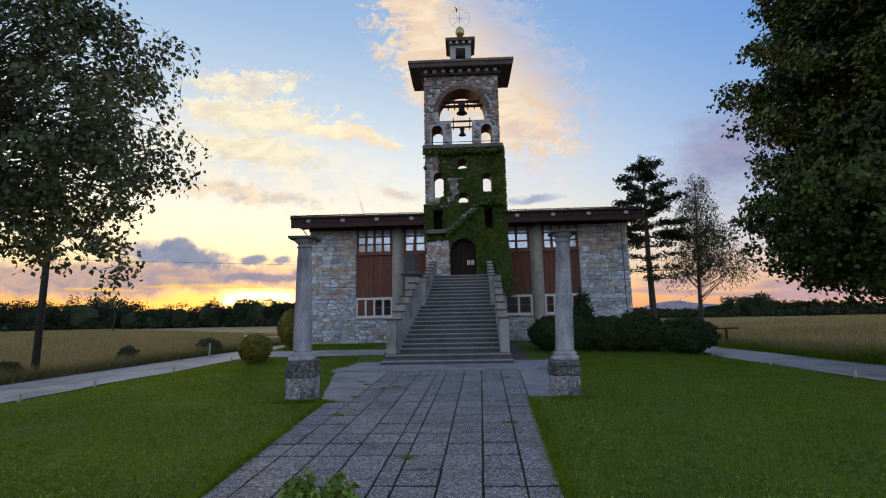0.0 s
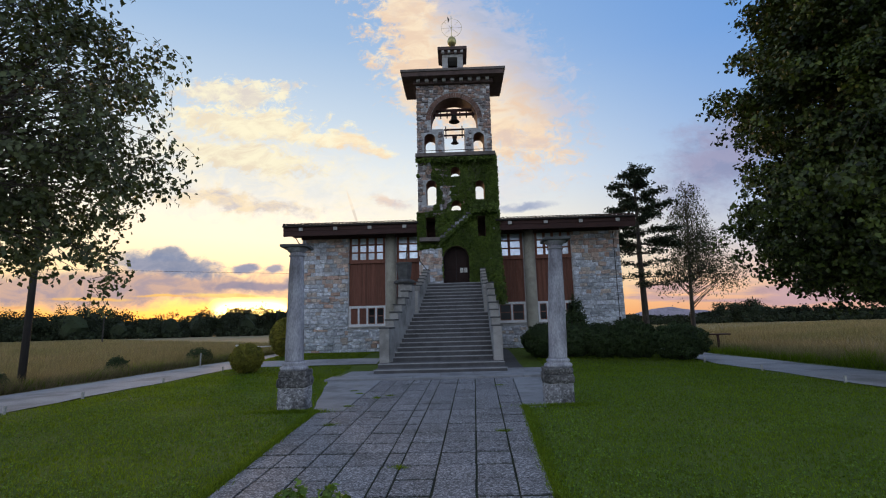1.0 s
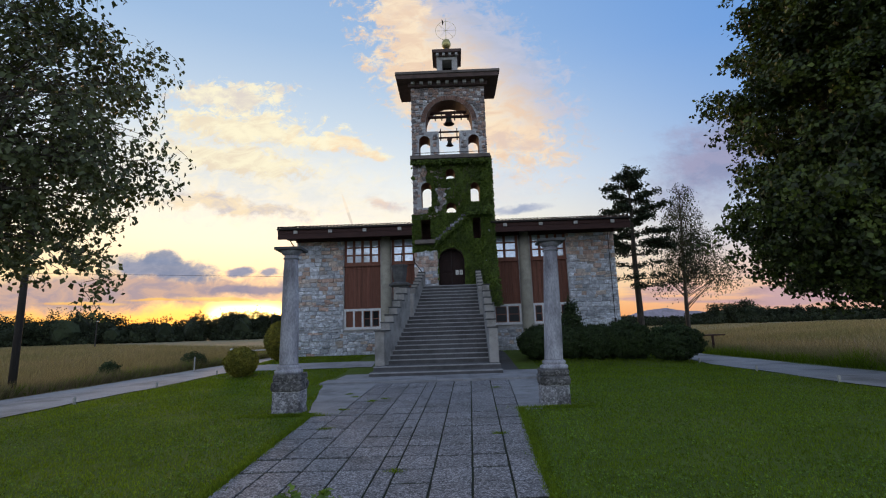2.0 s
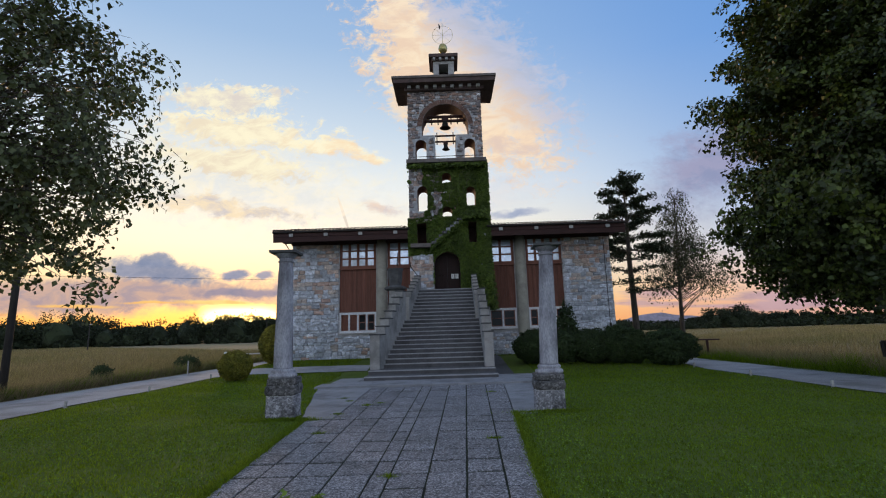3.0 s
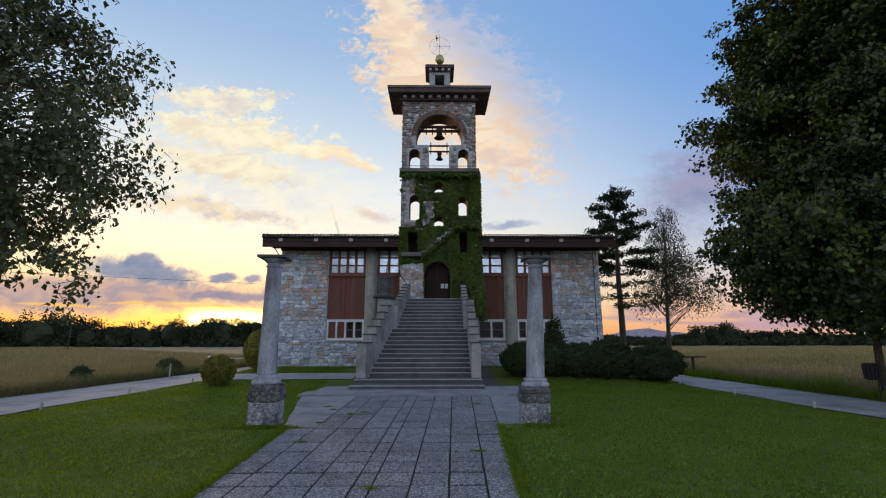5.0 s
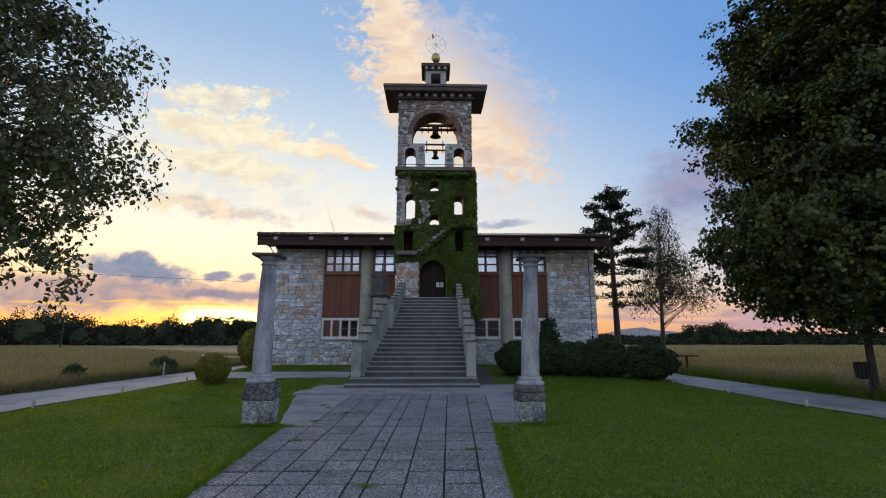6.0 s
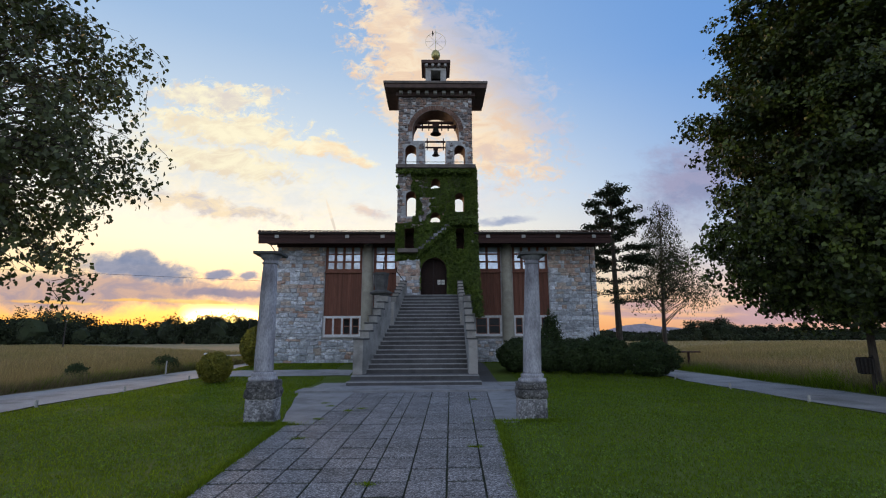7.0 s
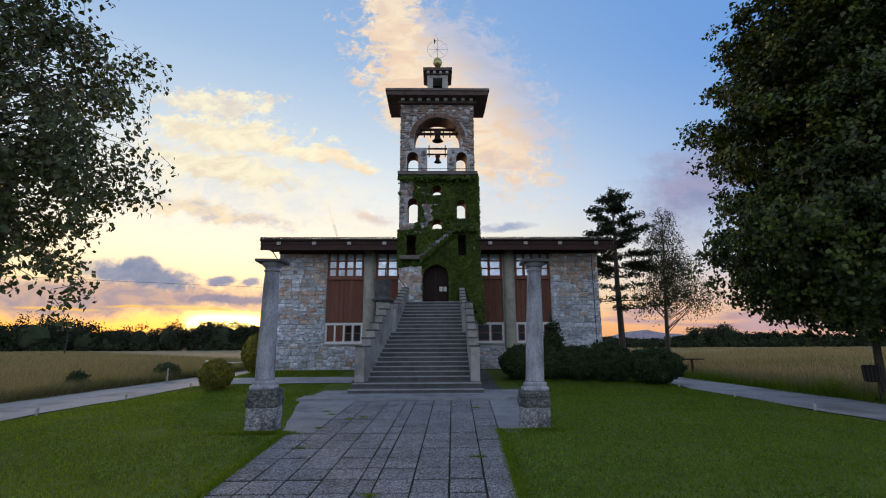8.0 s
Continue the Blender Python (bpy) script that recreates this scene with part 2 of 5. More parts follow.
GREY, PALE, WARM, RUST = (1.0, 1.03, 1.08), (1.35, 1.37, 1.4), (1.1, 0.97, 0.86), (1.0, 0.78, 0.66)
M = {
    "lawn": material("lawn", (0.093, 0.138, 0.012), (0.07, 0.107, 0.010), 1.3, 0.95, bump=0.6, fine=60, stains=(0.115, 0.145, 0.029), stain_scale=0.35),
    "grass": material("grass_blades", (0.155, 0.23, 0.017), (0.115, 0.178, 0.013), 0.7, 0.8, bump=0, fine=9, island=0.35, thin=0.5),
    "field": material("field", (0.24, 0.185, 0.11), (0.17, 0.15, 0.075), 0.25, 0.95, bump=0.5, fine=18, stains=(0.10, 0.125, 0.045), stain_scale=0.09),
    "hay": material("hay_blades", (0.28, 0.22, 0.135), (0.17, 0.165, 0.08), 0.12, 0.9, bump=0, fine=5, island=0.35, thin=0.3),
    "road": material("pale_road", (0.36, 0.36, 0.375), (0.30, 0.30, 0.315), 1.2, 0.9, bump=0.2, fine=70, stains=(0.17, 0.17, 0.17), stain_scale=0.5),
    "paver": material("washed_concrete_paver", (0.262, 0.26, 0.278), (0.215, 0.213, 0.228), 4.0, 0.9, bump=0.9, fine=52, stains=(0.15, 0.148, 0.152), stain_scale=0.8, tint=0.11, speck=1.0),
    "joint": material("paver_joint", (0.02, 0.021, 0.016), (0.025, 0.035, 0.012), 2.0, 0.95, fine=40),
    "concrete": material("concrete", (0.40, 0.385, 0.365), (0.32, 0.31, 0.295), 2.2, 0.88, bump=0.25, fine=45, stains=(0.17, 0.165, 0.155), stain_scale=0.9),
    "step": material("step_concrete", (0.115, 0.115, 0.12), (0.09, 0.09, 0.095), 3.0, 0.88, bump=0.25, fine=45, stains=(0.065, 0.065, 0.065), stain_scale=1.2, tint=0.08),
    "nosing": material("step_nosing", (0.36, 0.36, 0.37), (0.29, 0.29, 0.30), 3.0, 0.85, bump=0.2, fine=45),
    "cap": material("weathered_cap", (0.11, 0.11, 0.11), (0.075, 0.075, 0.075), 5.0, 0.92, bump=0.4, fine=40),
    "old_stone": material("weathered_limestone", (0.42, 0.425, 0.47), (0.235, 0.235, 0.265), 2.8, 0.9, bump=0.6, fine=26, stains=(0.12, 0.112, 0.125), stain_scale=1.3, stretch=(1.5, 1.5, 0.55), speck=0.5),
    "plinth": material("lichen_plinth_stone", (0.19, 0.185, 0.185), (0.085, 0.083, 0.082), 6.0, 0.95, bump=1.0, fine=24, stains=(0.05, 0.05, 0.05), stain_scale=2.6, speck=0.7),
    "plinth_pale": material("pale_plinth_stone", (0.36, 0.36, 0.385), (0.20, 0.20, 0.215), 4.0, 0.95, bump=0.9, fine=24, stains=(0.075, 0.075, 0.075), stain_scale=2.2, speck=0.6),
    "patch": material("smooth_court_concrete", (0.30, 0.303, 0.32), (0.24, 0.243, 0.258), 1.6, 0.9, bump=0.3, fine=60, stains=(0.15, 0.15, 0.155), stain_scale=0.9),
    "eave": material("brown_eave_concrete", (0.125, 0.085, 0.077), (0.09, 0.062, 0.056), 3.0, 0.9, bump=0.3, fine=30, stains=(0.06, 0.045, 0.042), stain_scale=1.2),
    "pilaster": material("beige_render", (0.43, 0.41, 0.345), (0.35, 0.335, 0.285), 1.6, 0.9, bump=0.25, fine=45, stains=(0.26, 0.25, 0.215), stain_scale=0.8),
    "mortar": material("mortar", (0.52, 0.52, 0.53), (0.40, 0.40, 0.41), 5.0, 0.95, bump=0.7, fine=30),
    "stone": masonry("rubble_stone", [(0.0, (1.05, 1.11, 1.2)), (0.3, (1.34, 1.4, 1.5)), (0.6, (0.9, 0.95, 1.03)), (0.76, (1.5, 1.55, 1.64)), (0.93, (1.16, 1.02, 0.9))], 1.0),
    "warm_stone": masonry("warm_rubble_stone", [(0.0, (1.22, 0.95, 0.79)), (0.26, (0.96, 0.9, 0.86)), (0.4, (1.12, 0.80, 0.65)), (0.62, (1.24, 1.06, 0.92)), (0.8, (1.2, 1.24, 1.32))], 1.0),
    "tower_stone": masonry("tower_rubble", [(0.0, (0.68, 0.58, 0.55)), (0.28, (0.86, 0.66, 0.55)), (0.48, (0.48, 0.43, 0.42)), (0.64, (0.88, 0.60, 0.48)), (0.82, (1.2, 1.18, 1.18))], 1.0),
    "brick": material("arch_brick", (0.23, 0.135, 0.105), (0.16, 0.10, 0.08), 4.0, 0.92, bump=0.4, fine=40, tint=0.25),
    "red_wood": material("red_brown_boards", (0.20, 0.082, 0.055), (0.14, 0.055, 0.037), 3.0, 0.7, bump=0.25, fine=30, tint=0.2, stretch=(6, 6, 0.5)),
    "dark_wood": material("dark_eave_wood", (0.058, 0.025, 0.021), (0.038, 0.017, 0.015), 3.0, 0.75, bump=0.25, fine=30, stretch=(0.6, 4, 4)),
    "frame_wood": material("reddish_frame_wood", (0.24, 0.10, 0.068), (0.17, 0.068, 0.045), 4.0, 0.65, bump=0.15, fine=30),
    "grey_frame": material("grey_painted_frame", (0.74, 0.75, 0.77), (0.62, 0.63, 0.65), 4.0, 0.7, bump=0.15, fine=30),
    "door_wood": material("dark_door_wood", (0.03, 0.015, 0.013), (0.02, 0.011, 0.01), 3.0, 0.65, bump=0.25, fine=25, stretch=(5, 5, 0.5), specular=0.2),
    "roof_tile": material("clay_tile", (0.085, 0.055, 0.045), (0.055, 0.04, 0.035), 4.0, 0.9, bump=0.4, fine=30, tint=0.25),
    "tower_roof": material("tower_roof_concrete", (0.20, 0.17, 0.155), (0.14, 0.12, 0.11), 2.5, 0.9, bump=0.3, fine=30, stains=(0.08, 0.07, 0.065), stain_scale=0.9),
    "block": material("pale_block", (0.45, 0.44, 0.42), (0.35, 0.34, 0.33), 5.0, 0.85, bump=0.2, fine=30),
    "bronze": material("dark_bronze", (0.045, 0.042, 0.036), (0.03, 0.035, 0.03), 6.0, 0.5, metal=0.7, bump=0.1, fine=30),
    "iron": material("dark_iron", (0.03, 0.03, 0.03), (0.045, 0.035, 0.03), 8.0, 0.6, metal=0.5, bump=0.1, fine=40),
    "gilt": material("gilded_ball", (0.55, 0.47, 0.2), (0.42, 0.36, 0.15), 6.0, 0.4, metal=0.85, bump=0.05, fine=30),
    "paper": material("paper", (0.75, 0.75, 0.73), (0.68, 0.68, 0.66), 5.0, 0.8, bump=0, fine=20),
    "white": material("white_paint", (0.7, 0.7, 0.7), (0.55, 0.55, 0.55), 6.0, 0.6, bump=0.05, fine=30),
    "ink": material("ink", (0.05, 0.05, 0.05), (0.07, 0.07, 0.07), 5.0, 0.8, bump=0, fine=20),
    "pole_wood": material("tarred_pole_wood", (0.035, 0.03, 0.028), (0.05, 0.045, 0.04), 3.0, 0.85, bump=0.3, fine=30, stretch=(5, 5, 0.5)),
    "ivy": material("ivy_leaves", (0.10, 0.15, 0.020), (0.062, 0.096, 0.016), 1.1, 0.6, bump=0, fine=7, island=0.45, thin=0.15),
    "ivy_wood": material("ivy_stems", (0.16, 0.14, 0.11), (0.1, 0.09, 0.07), 8.0, 0.9, fine=30),
    "linden": material("linden_leaves", (0.072, 0.095, 0.014), (0.027, 0.042, 0.010), 0.55, 0.5, bump=0, fine=3, island=0.75, thin=0.14),
    "birch": material("birch_leaves", (0.10, 0.118, 0.052), (0.07, 0.085, 0.038), 0.6, 0.5, bump=0, fine=5, island=0.5, thin=0.2),
    "birch_far": material("slender_birch_leaves", (0.045, 0.056, 0.02), (0.03, 0.04, 0.015), 0.6, 0.7, bump=0, fine=5, island=0.45, thin=0.15),
    "pine": material("pine_needles", (0.028, 0.042, 0.016), (0.02, 0.03, 0.012), 0.8, 0.8, bump=0, fine=6, island=0.4),
    "box": material("box_leaves", (0.044, 0.07, 0.022), (0.03, 0.05, 0.017), 1.5, 0.75, bump=0, fine=8, island=0.45, thin=0.1),
    "thuja": material("golden_thuja_leaves", (0.25, 0.22, 0.03), (0.14, 0.14, 0.022), 2.5, 0.8, bump=0, fine=8, island=0.4, thin=0.15),
    "near_shrub": material("fresh_shrub_leaves", (0.17, 0.27, 0.04), (0.11, 0.19, 0.03), 3.0, 0.6, bump=0, fine=9, island=0.4, thin=0.25),
    "wood_far": material("far_wood_leaves", (0.030, 0.040, 0.016), (0.022, 0.030, 0.013), 0.05, 0.9, bump=0, fine=0.4, island=0.4),
    "bark": material("grey_brown_bark", (0.09, 0.075, 0.06), (0.05, 0.042, 0.035), 3.0, 0.95, bump=0.8, fine=16, stretch=(3, 3, 0.7)),
    "birch_bark": material("birch_bark", (0.28, 0.26, 0.24), (0.06, 0.055, 0.05), 2.5, 0.9, bump=0.4, fine=16, stretch=(1, 1, 3)),
    "clover": material("clover_leaves", (0.13, 0.215, 0.02), (0.09, 0.16, 0.016), 0.8, 0.65, bump=0, fine=9, island=0.6, thin=0.2),
    # distance haze is put into the pale violet colour
    "hill": material("hazed_hill", (0.34, 0.29, 0.33), (0.30, 0.27, 0.31), 0.01, 1.0, bump=0, fine=0.05),
}


def glass_material():
    m = material("window_glass", (0.008, 0.009, 0.01), (0.006, 0.007, 0.008), 2.0, 0.12, bump=0.02, fine=3.0, specular=0.15)
    m.node_tree.nodes["Principled BSDF"].inputs["IOR"].default_value = 1.5
    return m


def gritty(m, scale, low, high):
    """Washed aggregate: pebbles of differing brightness over the surface."""
    n = Nodes(m.node_tree)
    shader = m.node_tree.nodes["Principled BSDF"]
    was = shader.inputs["Base Color"].links[0].from_socket
    cells = n.add("ShaderNodeTexVoronoi")
    n.put(n.add("ShaderNodeNewGeometry").outputs["Position"], cells.inputs["Vector"])
    cells.inputs["Scale"].default_value = scale
    split = n.add("ShaderNodeSeparateColor")
    n.put(cells.outputs["Color"], split.inputs[0])
    level = n.ramp(split.outputs[0], [(0.0, (low,) * 3), (0.55, (0.85,) * 3), (1.0, (high,) * 3)])
    n.put(n.mix(1.0, was, level, "MULTIPLY"), shader.inputs["Base Color"])


gritty(M["paver"], 50.0, 0.38, 1.75)
gritty(M["plinth"], 30.0, 0.5, 1.6)
gritty(M["plinth_pale"], 26.0, 0.55, 1.5)
for key in ("stone", "warm_stone", "tower_stone", "mortar"):
    gritty(M[key], 7.0, 0.84, 1.18)
M["glass"] = glass_material()
# pale base colour stands in for sky reflected in the upper panes
M["pane"] = material("sky_pale_glass", (0.80, 0.86, 0.95), (0.70, 0.77, 0.87), 1.1, 0.12, metal=0.4, bump=0.03, fine=4.0, tint=0.14, specular=0.6)


# ---- helpers for shapes ----
def thing(name, label, category, at=(0, 0, 0), group="", kind="", turn=0.0):
    ob = tagged(new(name), label, category, group, kind)
    ob.matrix_world = pose(*at, 0, 0, turn)
    return ob


def mesh_of(bm, name, mat, smooth=False):
    me = bpy.data.meshes.new(name)
    bmesh.ops.recalc_face_normals(bm, faces=bm.faces)
    bm.to_mesh(me)
    bm.free()
    me.materials.append(mat)
    if smooth:
        me.polygons.foreach_set("use_smooth", [True] * len(me.polygons))
    return me


def part(name, bm, mat, parent=None, label="", smooth=False):
    ob = new(name, mesh_of(bm, name, mat, smooth))
    ob.parent = parent
    return tagged(ob, label)


def structure(name, bm, mat, label, category="", smooth=False):
    return tagged(part(name, bm, mat, None, label, smooth), label, category or name.rstrip("_0123456789").replace("_", " "), "", "structure")


def box(bm, x0, x1, y0, y1, z0, z1, bevel=0.0):
    """A block; its own edges are bevelled where asked."""
    made = bmesh.ops.create_cube(bm, size=1.0, matrix=Matrix.LocRotScale(((x0 + x1) / 2, (y0 + y1) / 2, (z0 + z1) / 2), None, (abs(x1 - x0), abs(y1 - y0), abs(z1 - z0))))
    if bevel:
        edges = {e for v in made["verts"] for e in v.link_edges}
        bmesh.ops.bevel(bm, geom=list(edges), offset=bevel, segments=2, affect="EDGES", profile=0.6)
    return bm


def block(x0, x1, y0, y1, z0, z1, bevel=0.0):
    return box(bmesh.new(), x0, x1, y0, y1, z0, z1, bevel)


def lathe(profile, sides=24, bm=None, at=(0, 0, 0)):
    """A turned form from (radius, height) pairs."""
    bm = bm or bmesh.new()
    rings = []
    for r, h in profile:
        rings.append([bm.verts.new((at[0] + r * math.cos(2 * math.pi * i / sides), at[1] + r * math.sin(2 * math.pi * i / sides), at[2] + h)) for i in range(sides)])
    for a, b in zip(rings, rings[1:]):
        for i in range(sides):
            bm.faces.new((a[i], a[(i + 1) % sides], b[(i + 1) % sides], b[i]))
    bm.faces.new(rings[0][::-1]), bm.faces.new(rings[-1])
    return bm


def tube(bm, points, radii, sides=6):
    """A tapered round bar along points."""
    rings = []
    for i, p in enumerate(points):
        p = Vector(p)
        d = (Vector(points[min(i + 1, len(points) - 1)]) - Vector(points[max(i - 1, 0)])).normalized()
        a = d.orthogonal().normalized()
        b = d.cross(a)
        rings.append([bm.verts.new(p + radii[i] * (a * math.cos(k * 2 * math.pi / sides) + b * math.sin(k * 2 * math.pi / sides))) for k in range(sides)])
    for i, (a, b) in enumerate(zip(rings, rings[1:])):
        s = min(range(sides), key=lambda j: (a[0].co - b[j].co).length)
        for k in range(sides):
            bm.faces.new((a[k], a[(k + 1) % sides], b[(k + 1 + s) % sides], b[(k + s) % sides]))
    bm.faces.new(rings[0][::-1]), bm.faces.new(rings[-1])
    return bm


def pierced(outer, holes, y0, y1):
    """An upright slab from outline and holes in x and z, between y0 and y1."""
    bm = bmesh.new()
    for y in (y0, y1):
        edges = []
        for loop in (outer, *holes):
            vs = [bm.verts.new((x, y, z)) for x, z in loop]
            edges += [bm.edges.new((vs[i], vs[(i + 1) % len(vs)])) for i in range(len(vs))]
        bmesh.ops.triangle_fill(bm, edges=edges, use_beauty=True)
    for loop in (outer, *holes):
        for i in range(len(loop)):
            (xa, za), (xb, zb) = loop[i], loop[(i + 1) % len(loop)]
            bm.faces.new([bm.verts.new(c) for c in ((xa, y0, za), (xb, y0, zb), (xb, y1, zb), (xa, y1, za))])
    bmesh.ops.remove_doubles(bm, verts=bm.verts, dist=0.0005)
    return bm


def rect(x0, x1, z0, z1):
    return [(x0, z0), (x1, z0), (x1, z1), (x0, z1)]


def arch(x0, x1, z0, spring, steps=12, rise=None):
    """A round-headed opening."""
    c, r = (x0 + x1) / 2, (x1 - x0) / 2
    rise = rise or r
    return [(x0, z0), (x1, z0)] + [(c + r * math.cos(math.pi * k / steps), spring + rise * math.sin(math.pi * k / steps)) for k in range(steps + 1)]


def arrays_mesh(name, verts, faces, mat):
    """A mesh straight from number arrays, for leaves and blades."""
    me = bpy.data.meshes.new(name)
    me.vertices.add(len(verts)), me.loops.add(faces.size), me.polygons.add(len(faces))
    me.vertices.foreach_set("co", np.asarray(verts, np.float32).ravel())
    me.loops.foreach_set("vertex_index", faces.astype(np.int32).ravel())
    me.polygons.foreach_set("loop_start", np.arange(0, faces.size, faces.shape[1], dtype=np.int32))
    me.update(calc_edges=True)
    me.materials.append(mat)
    return me


def leaf_mesh(name, centres, size, mat, rng, normals=None, length=1.5, hang=0.0, tight=0.5):
    """Pointed leaves folded along the middle, one at each centre. normals: which way they mostly face; hang: how far they droop."""
    k = len(centres)
    n = rng.normal(size=(k, 3))
    if normals is not None:
        n = normals + tight * n
    n /= np.linalg.norm(n, axis=1)[:, None] + 1e-9
    a = np.cross(n, rng.normal(size=(k, 3)))
    a[:, 2] -= hang * np.linalg.norm(a, axis=1)
    a /= np.linalg.norm(a, axis=1)[:, None] + 1e-9
    b = np.cross(n, a)
    b /= np.linalg.norm(b, axis=1)[:, None] + 1e-9
    s = (size * rng.uniform(0.6, 1.25, k))[:, None]
    tip, tail = centres + a * s * length / 2, centres - a * s * length / 2
    l, r = centres - a * s * 0.1 + b * s * 0.48 + n * s * 0.14, centres - a * s * 0.1 - b * s * 0.48 + n * s * 0.14
    verts = np.stack([tail, l, tip, r], 1).reshape(-1, 3)
    i = np.arange(k)[:, None] * 4
    faces = np.concatenate([i + [[0, 2, 1]], i + [[0, 3, 2]]], 0)
    return arrays_mesh(name, verts, faces, mat)


def smooth(t):
    t = np.clip(t, 0, 1)
    return t * t * (3 - 2 * t)


def height(x, y):
    """The ground: level, with a low rise in front of the church."""
    x, y = np.asarray(x, float), np.asarray(y, float)
    return 0.45 * smooth((y - 19.6) / 6.5) * (1 - smooth((np.abs(x) - 9.6) / 2.2)) * (1 - smooth((y - 42) / 8))


# ---- ground, roads and paving ----
def grid(x0, x1, y0, y1, nx, ny, lift, name, mat, skip=None):
    xs, ys = np.linspace(x0, x1, nx + 1), np.linspace(y0, y1, ny + 1)
    X, Y = np.meshgrid(xs, ys)
    verts = np.stack([X, Y, height(X, Y) + lift], -1).reshape(-1, 3)
    i = (np.arange(ny)[:, None] * (nx + 1) + np.arange(nx)[None]).ravel()
    faces = np.stack([i, i + 1, i + nx + 2, i + nx + 1], 1)
    return arrays_mesh(name, verts, faces, mat)


def make_ground():
    xs = np.concatenate([[-3000, -1200, -500, -200, -90, -50, -30], np.linspace(-18, 18, 73), [30, 50, 90, 200, 500, 1200, 3000]])
    ys = np.concatenate([[-3000, -800, -200, -60, -20], np.linspace(-4, 52, 113), [70, 110, 200, 400, 900, 3000]])
    X, Y = np.meshgrid(xs, ys)
    wave = 0.012 * np.sin(X * 1.7 + 0.6 * Y) * np.sin(Y * 1.3) * (np.abs(X) < 18) * (np.abs(X) > 5)
    paved = ((np.abs(X + 1.05) < 2.0) & (Y > 4.2) & (Y < 11.5)) | ((np.abs(X + 1.1) < 2.9) & (Y > 11.6) & (Y < 19))
    verts = np.stack([X, Y, height(X, Y) + wave - 0.014 - 0.08 * paved], -1).reshape(-1, 3)
    nx, ny = len(xs) - 1, len(ys) - 1
    i = (np.arange(ny)[:, None] * (nx + 1) + np.arange(nx)[None]).ravel()
    me = arrays_mesh("ground", verts, np.stack([i, i + 1, i + nx + 2, i + nx + 1], 1), M["lawn"])
    me.materials.append(M["field"])
    mid = verts[np.stack([i, i + 1, i + nx + 2, i + nx + 1], 1)].mean(1)
    outside = (mid[:, 0] < -14.6) | (mid[:, 0] > 13.9) | (mid[:, 1] > 47) | (mid[:, 1] < -20)
    me.polygons.foreach_set("material_index", outside.astype(np.int32))
    me.polygons.foreach_set("use_smooth", [True] * len(me.polygons))
    tagged(new("ground", me), "mown green lawn running out into dry hay fields", "ground", "", "structure")


make_ground()


def strip(name, edge, label, lift=0.012):
    """A road between two edges, each a list of (x, y); it follows the ground."""
    bm = bmesh.new()
    rows = []
    for (xa, ya), (xb, yb) in edge:
        row = []
        for k in range(9):
            x, y = xa + (xb - xa) * k / 8, ya + (yb - ya) * k / 8
            row.append(bm.verts.new((x, y, float(height(x, y)) + lift + 0.02 * math.sin(math.pi * k / 8))))
        rows.append(row)
    for a, b in zip(rows, rows[1:]):
        for k in range(8):
            bm.faces.new((a[k], a[k + 1], b[k + 1], b[k]))
    ob = structure(name, bm, M["road"], label, "road", True)
    return ob


def wobble(v, y, k):
    return v + 0.07 * math.sin(y * 1.1 + k) + 0.04 * math.sin(y * 2.9 + 2 * k)


strip("road_west", [((wobble(-14.35, y, 0), y), (wobble(-11.15, y, 1), y)) for y in np.arange(-30, 60, 1.0)], "pale grey gravel road between lawn and hay field")
strip("road_east", [((wobble(10.5, y, 2), y), (wobble(13.35, y, 3), y)) for y in np.arange(-30, 60, 1.0)], "pale grey gravel road past the lawn under the tree")
strip("path_front", [((x, wobble(22.1, x, 1)), (x, wobble(23.7, x, 2))) for x in np.arange(-11.1, -3.4, 0.55)], "pale grey path in front of the church wall", 0.016)

# joints of the path: x six metres on, and how far each swings aside for every metre towards the stairs
JOINTS = [(-3.01, -0.066), (-2.65, -0.016), (-2.18, -0.0095), (-1.69, 0.001), (-1.18, 0.009), (-0.94, 0.017), (-0.45, 0.028), (0.05, 0.035), (0.53, 0.052), (0.92, 0.076)]
ROWS = [3.55, 4.15, 4.77, 5.36, 5.94, 6.51, 7.14, 7.75, 8.43, 9.17, 9.9, 10.6, 11.45, 12.5, 13.85, 15.35, 16.74]


def joint(i, y):
    return JOINTS[i][0] + JOINTS[i][1] * (y - 6.4)


def court_west(y):
    return -3.46 - 0.215 * (y - 10.9)


def court_east(y):
    return 1.8 + 0.165 * (y - 11.0)


def flat_slab(bm, ring, low, high):
    a, b = [bm.verts.new((x, y, low)) for x, y in ring], [bm.verts.new((x, y, high)) for x, y in ring]
    bm.faces.new(a[::-1]), bm.faces.new(b)
    for i in range(len(ring)):
        k = (i + 1) % len(ring)
        bm.faces.new((a[i], a[k], b[k], b[i]))


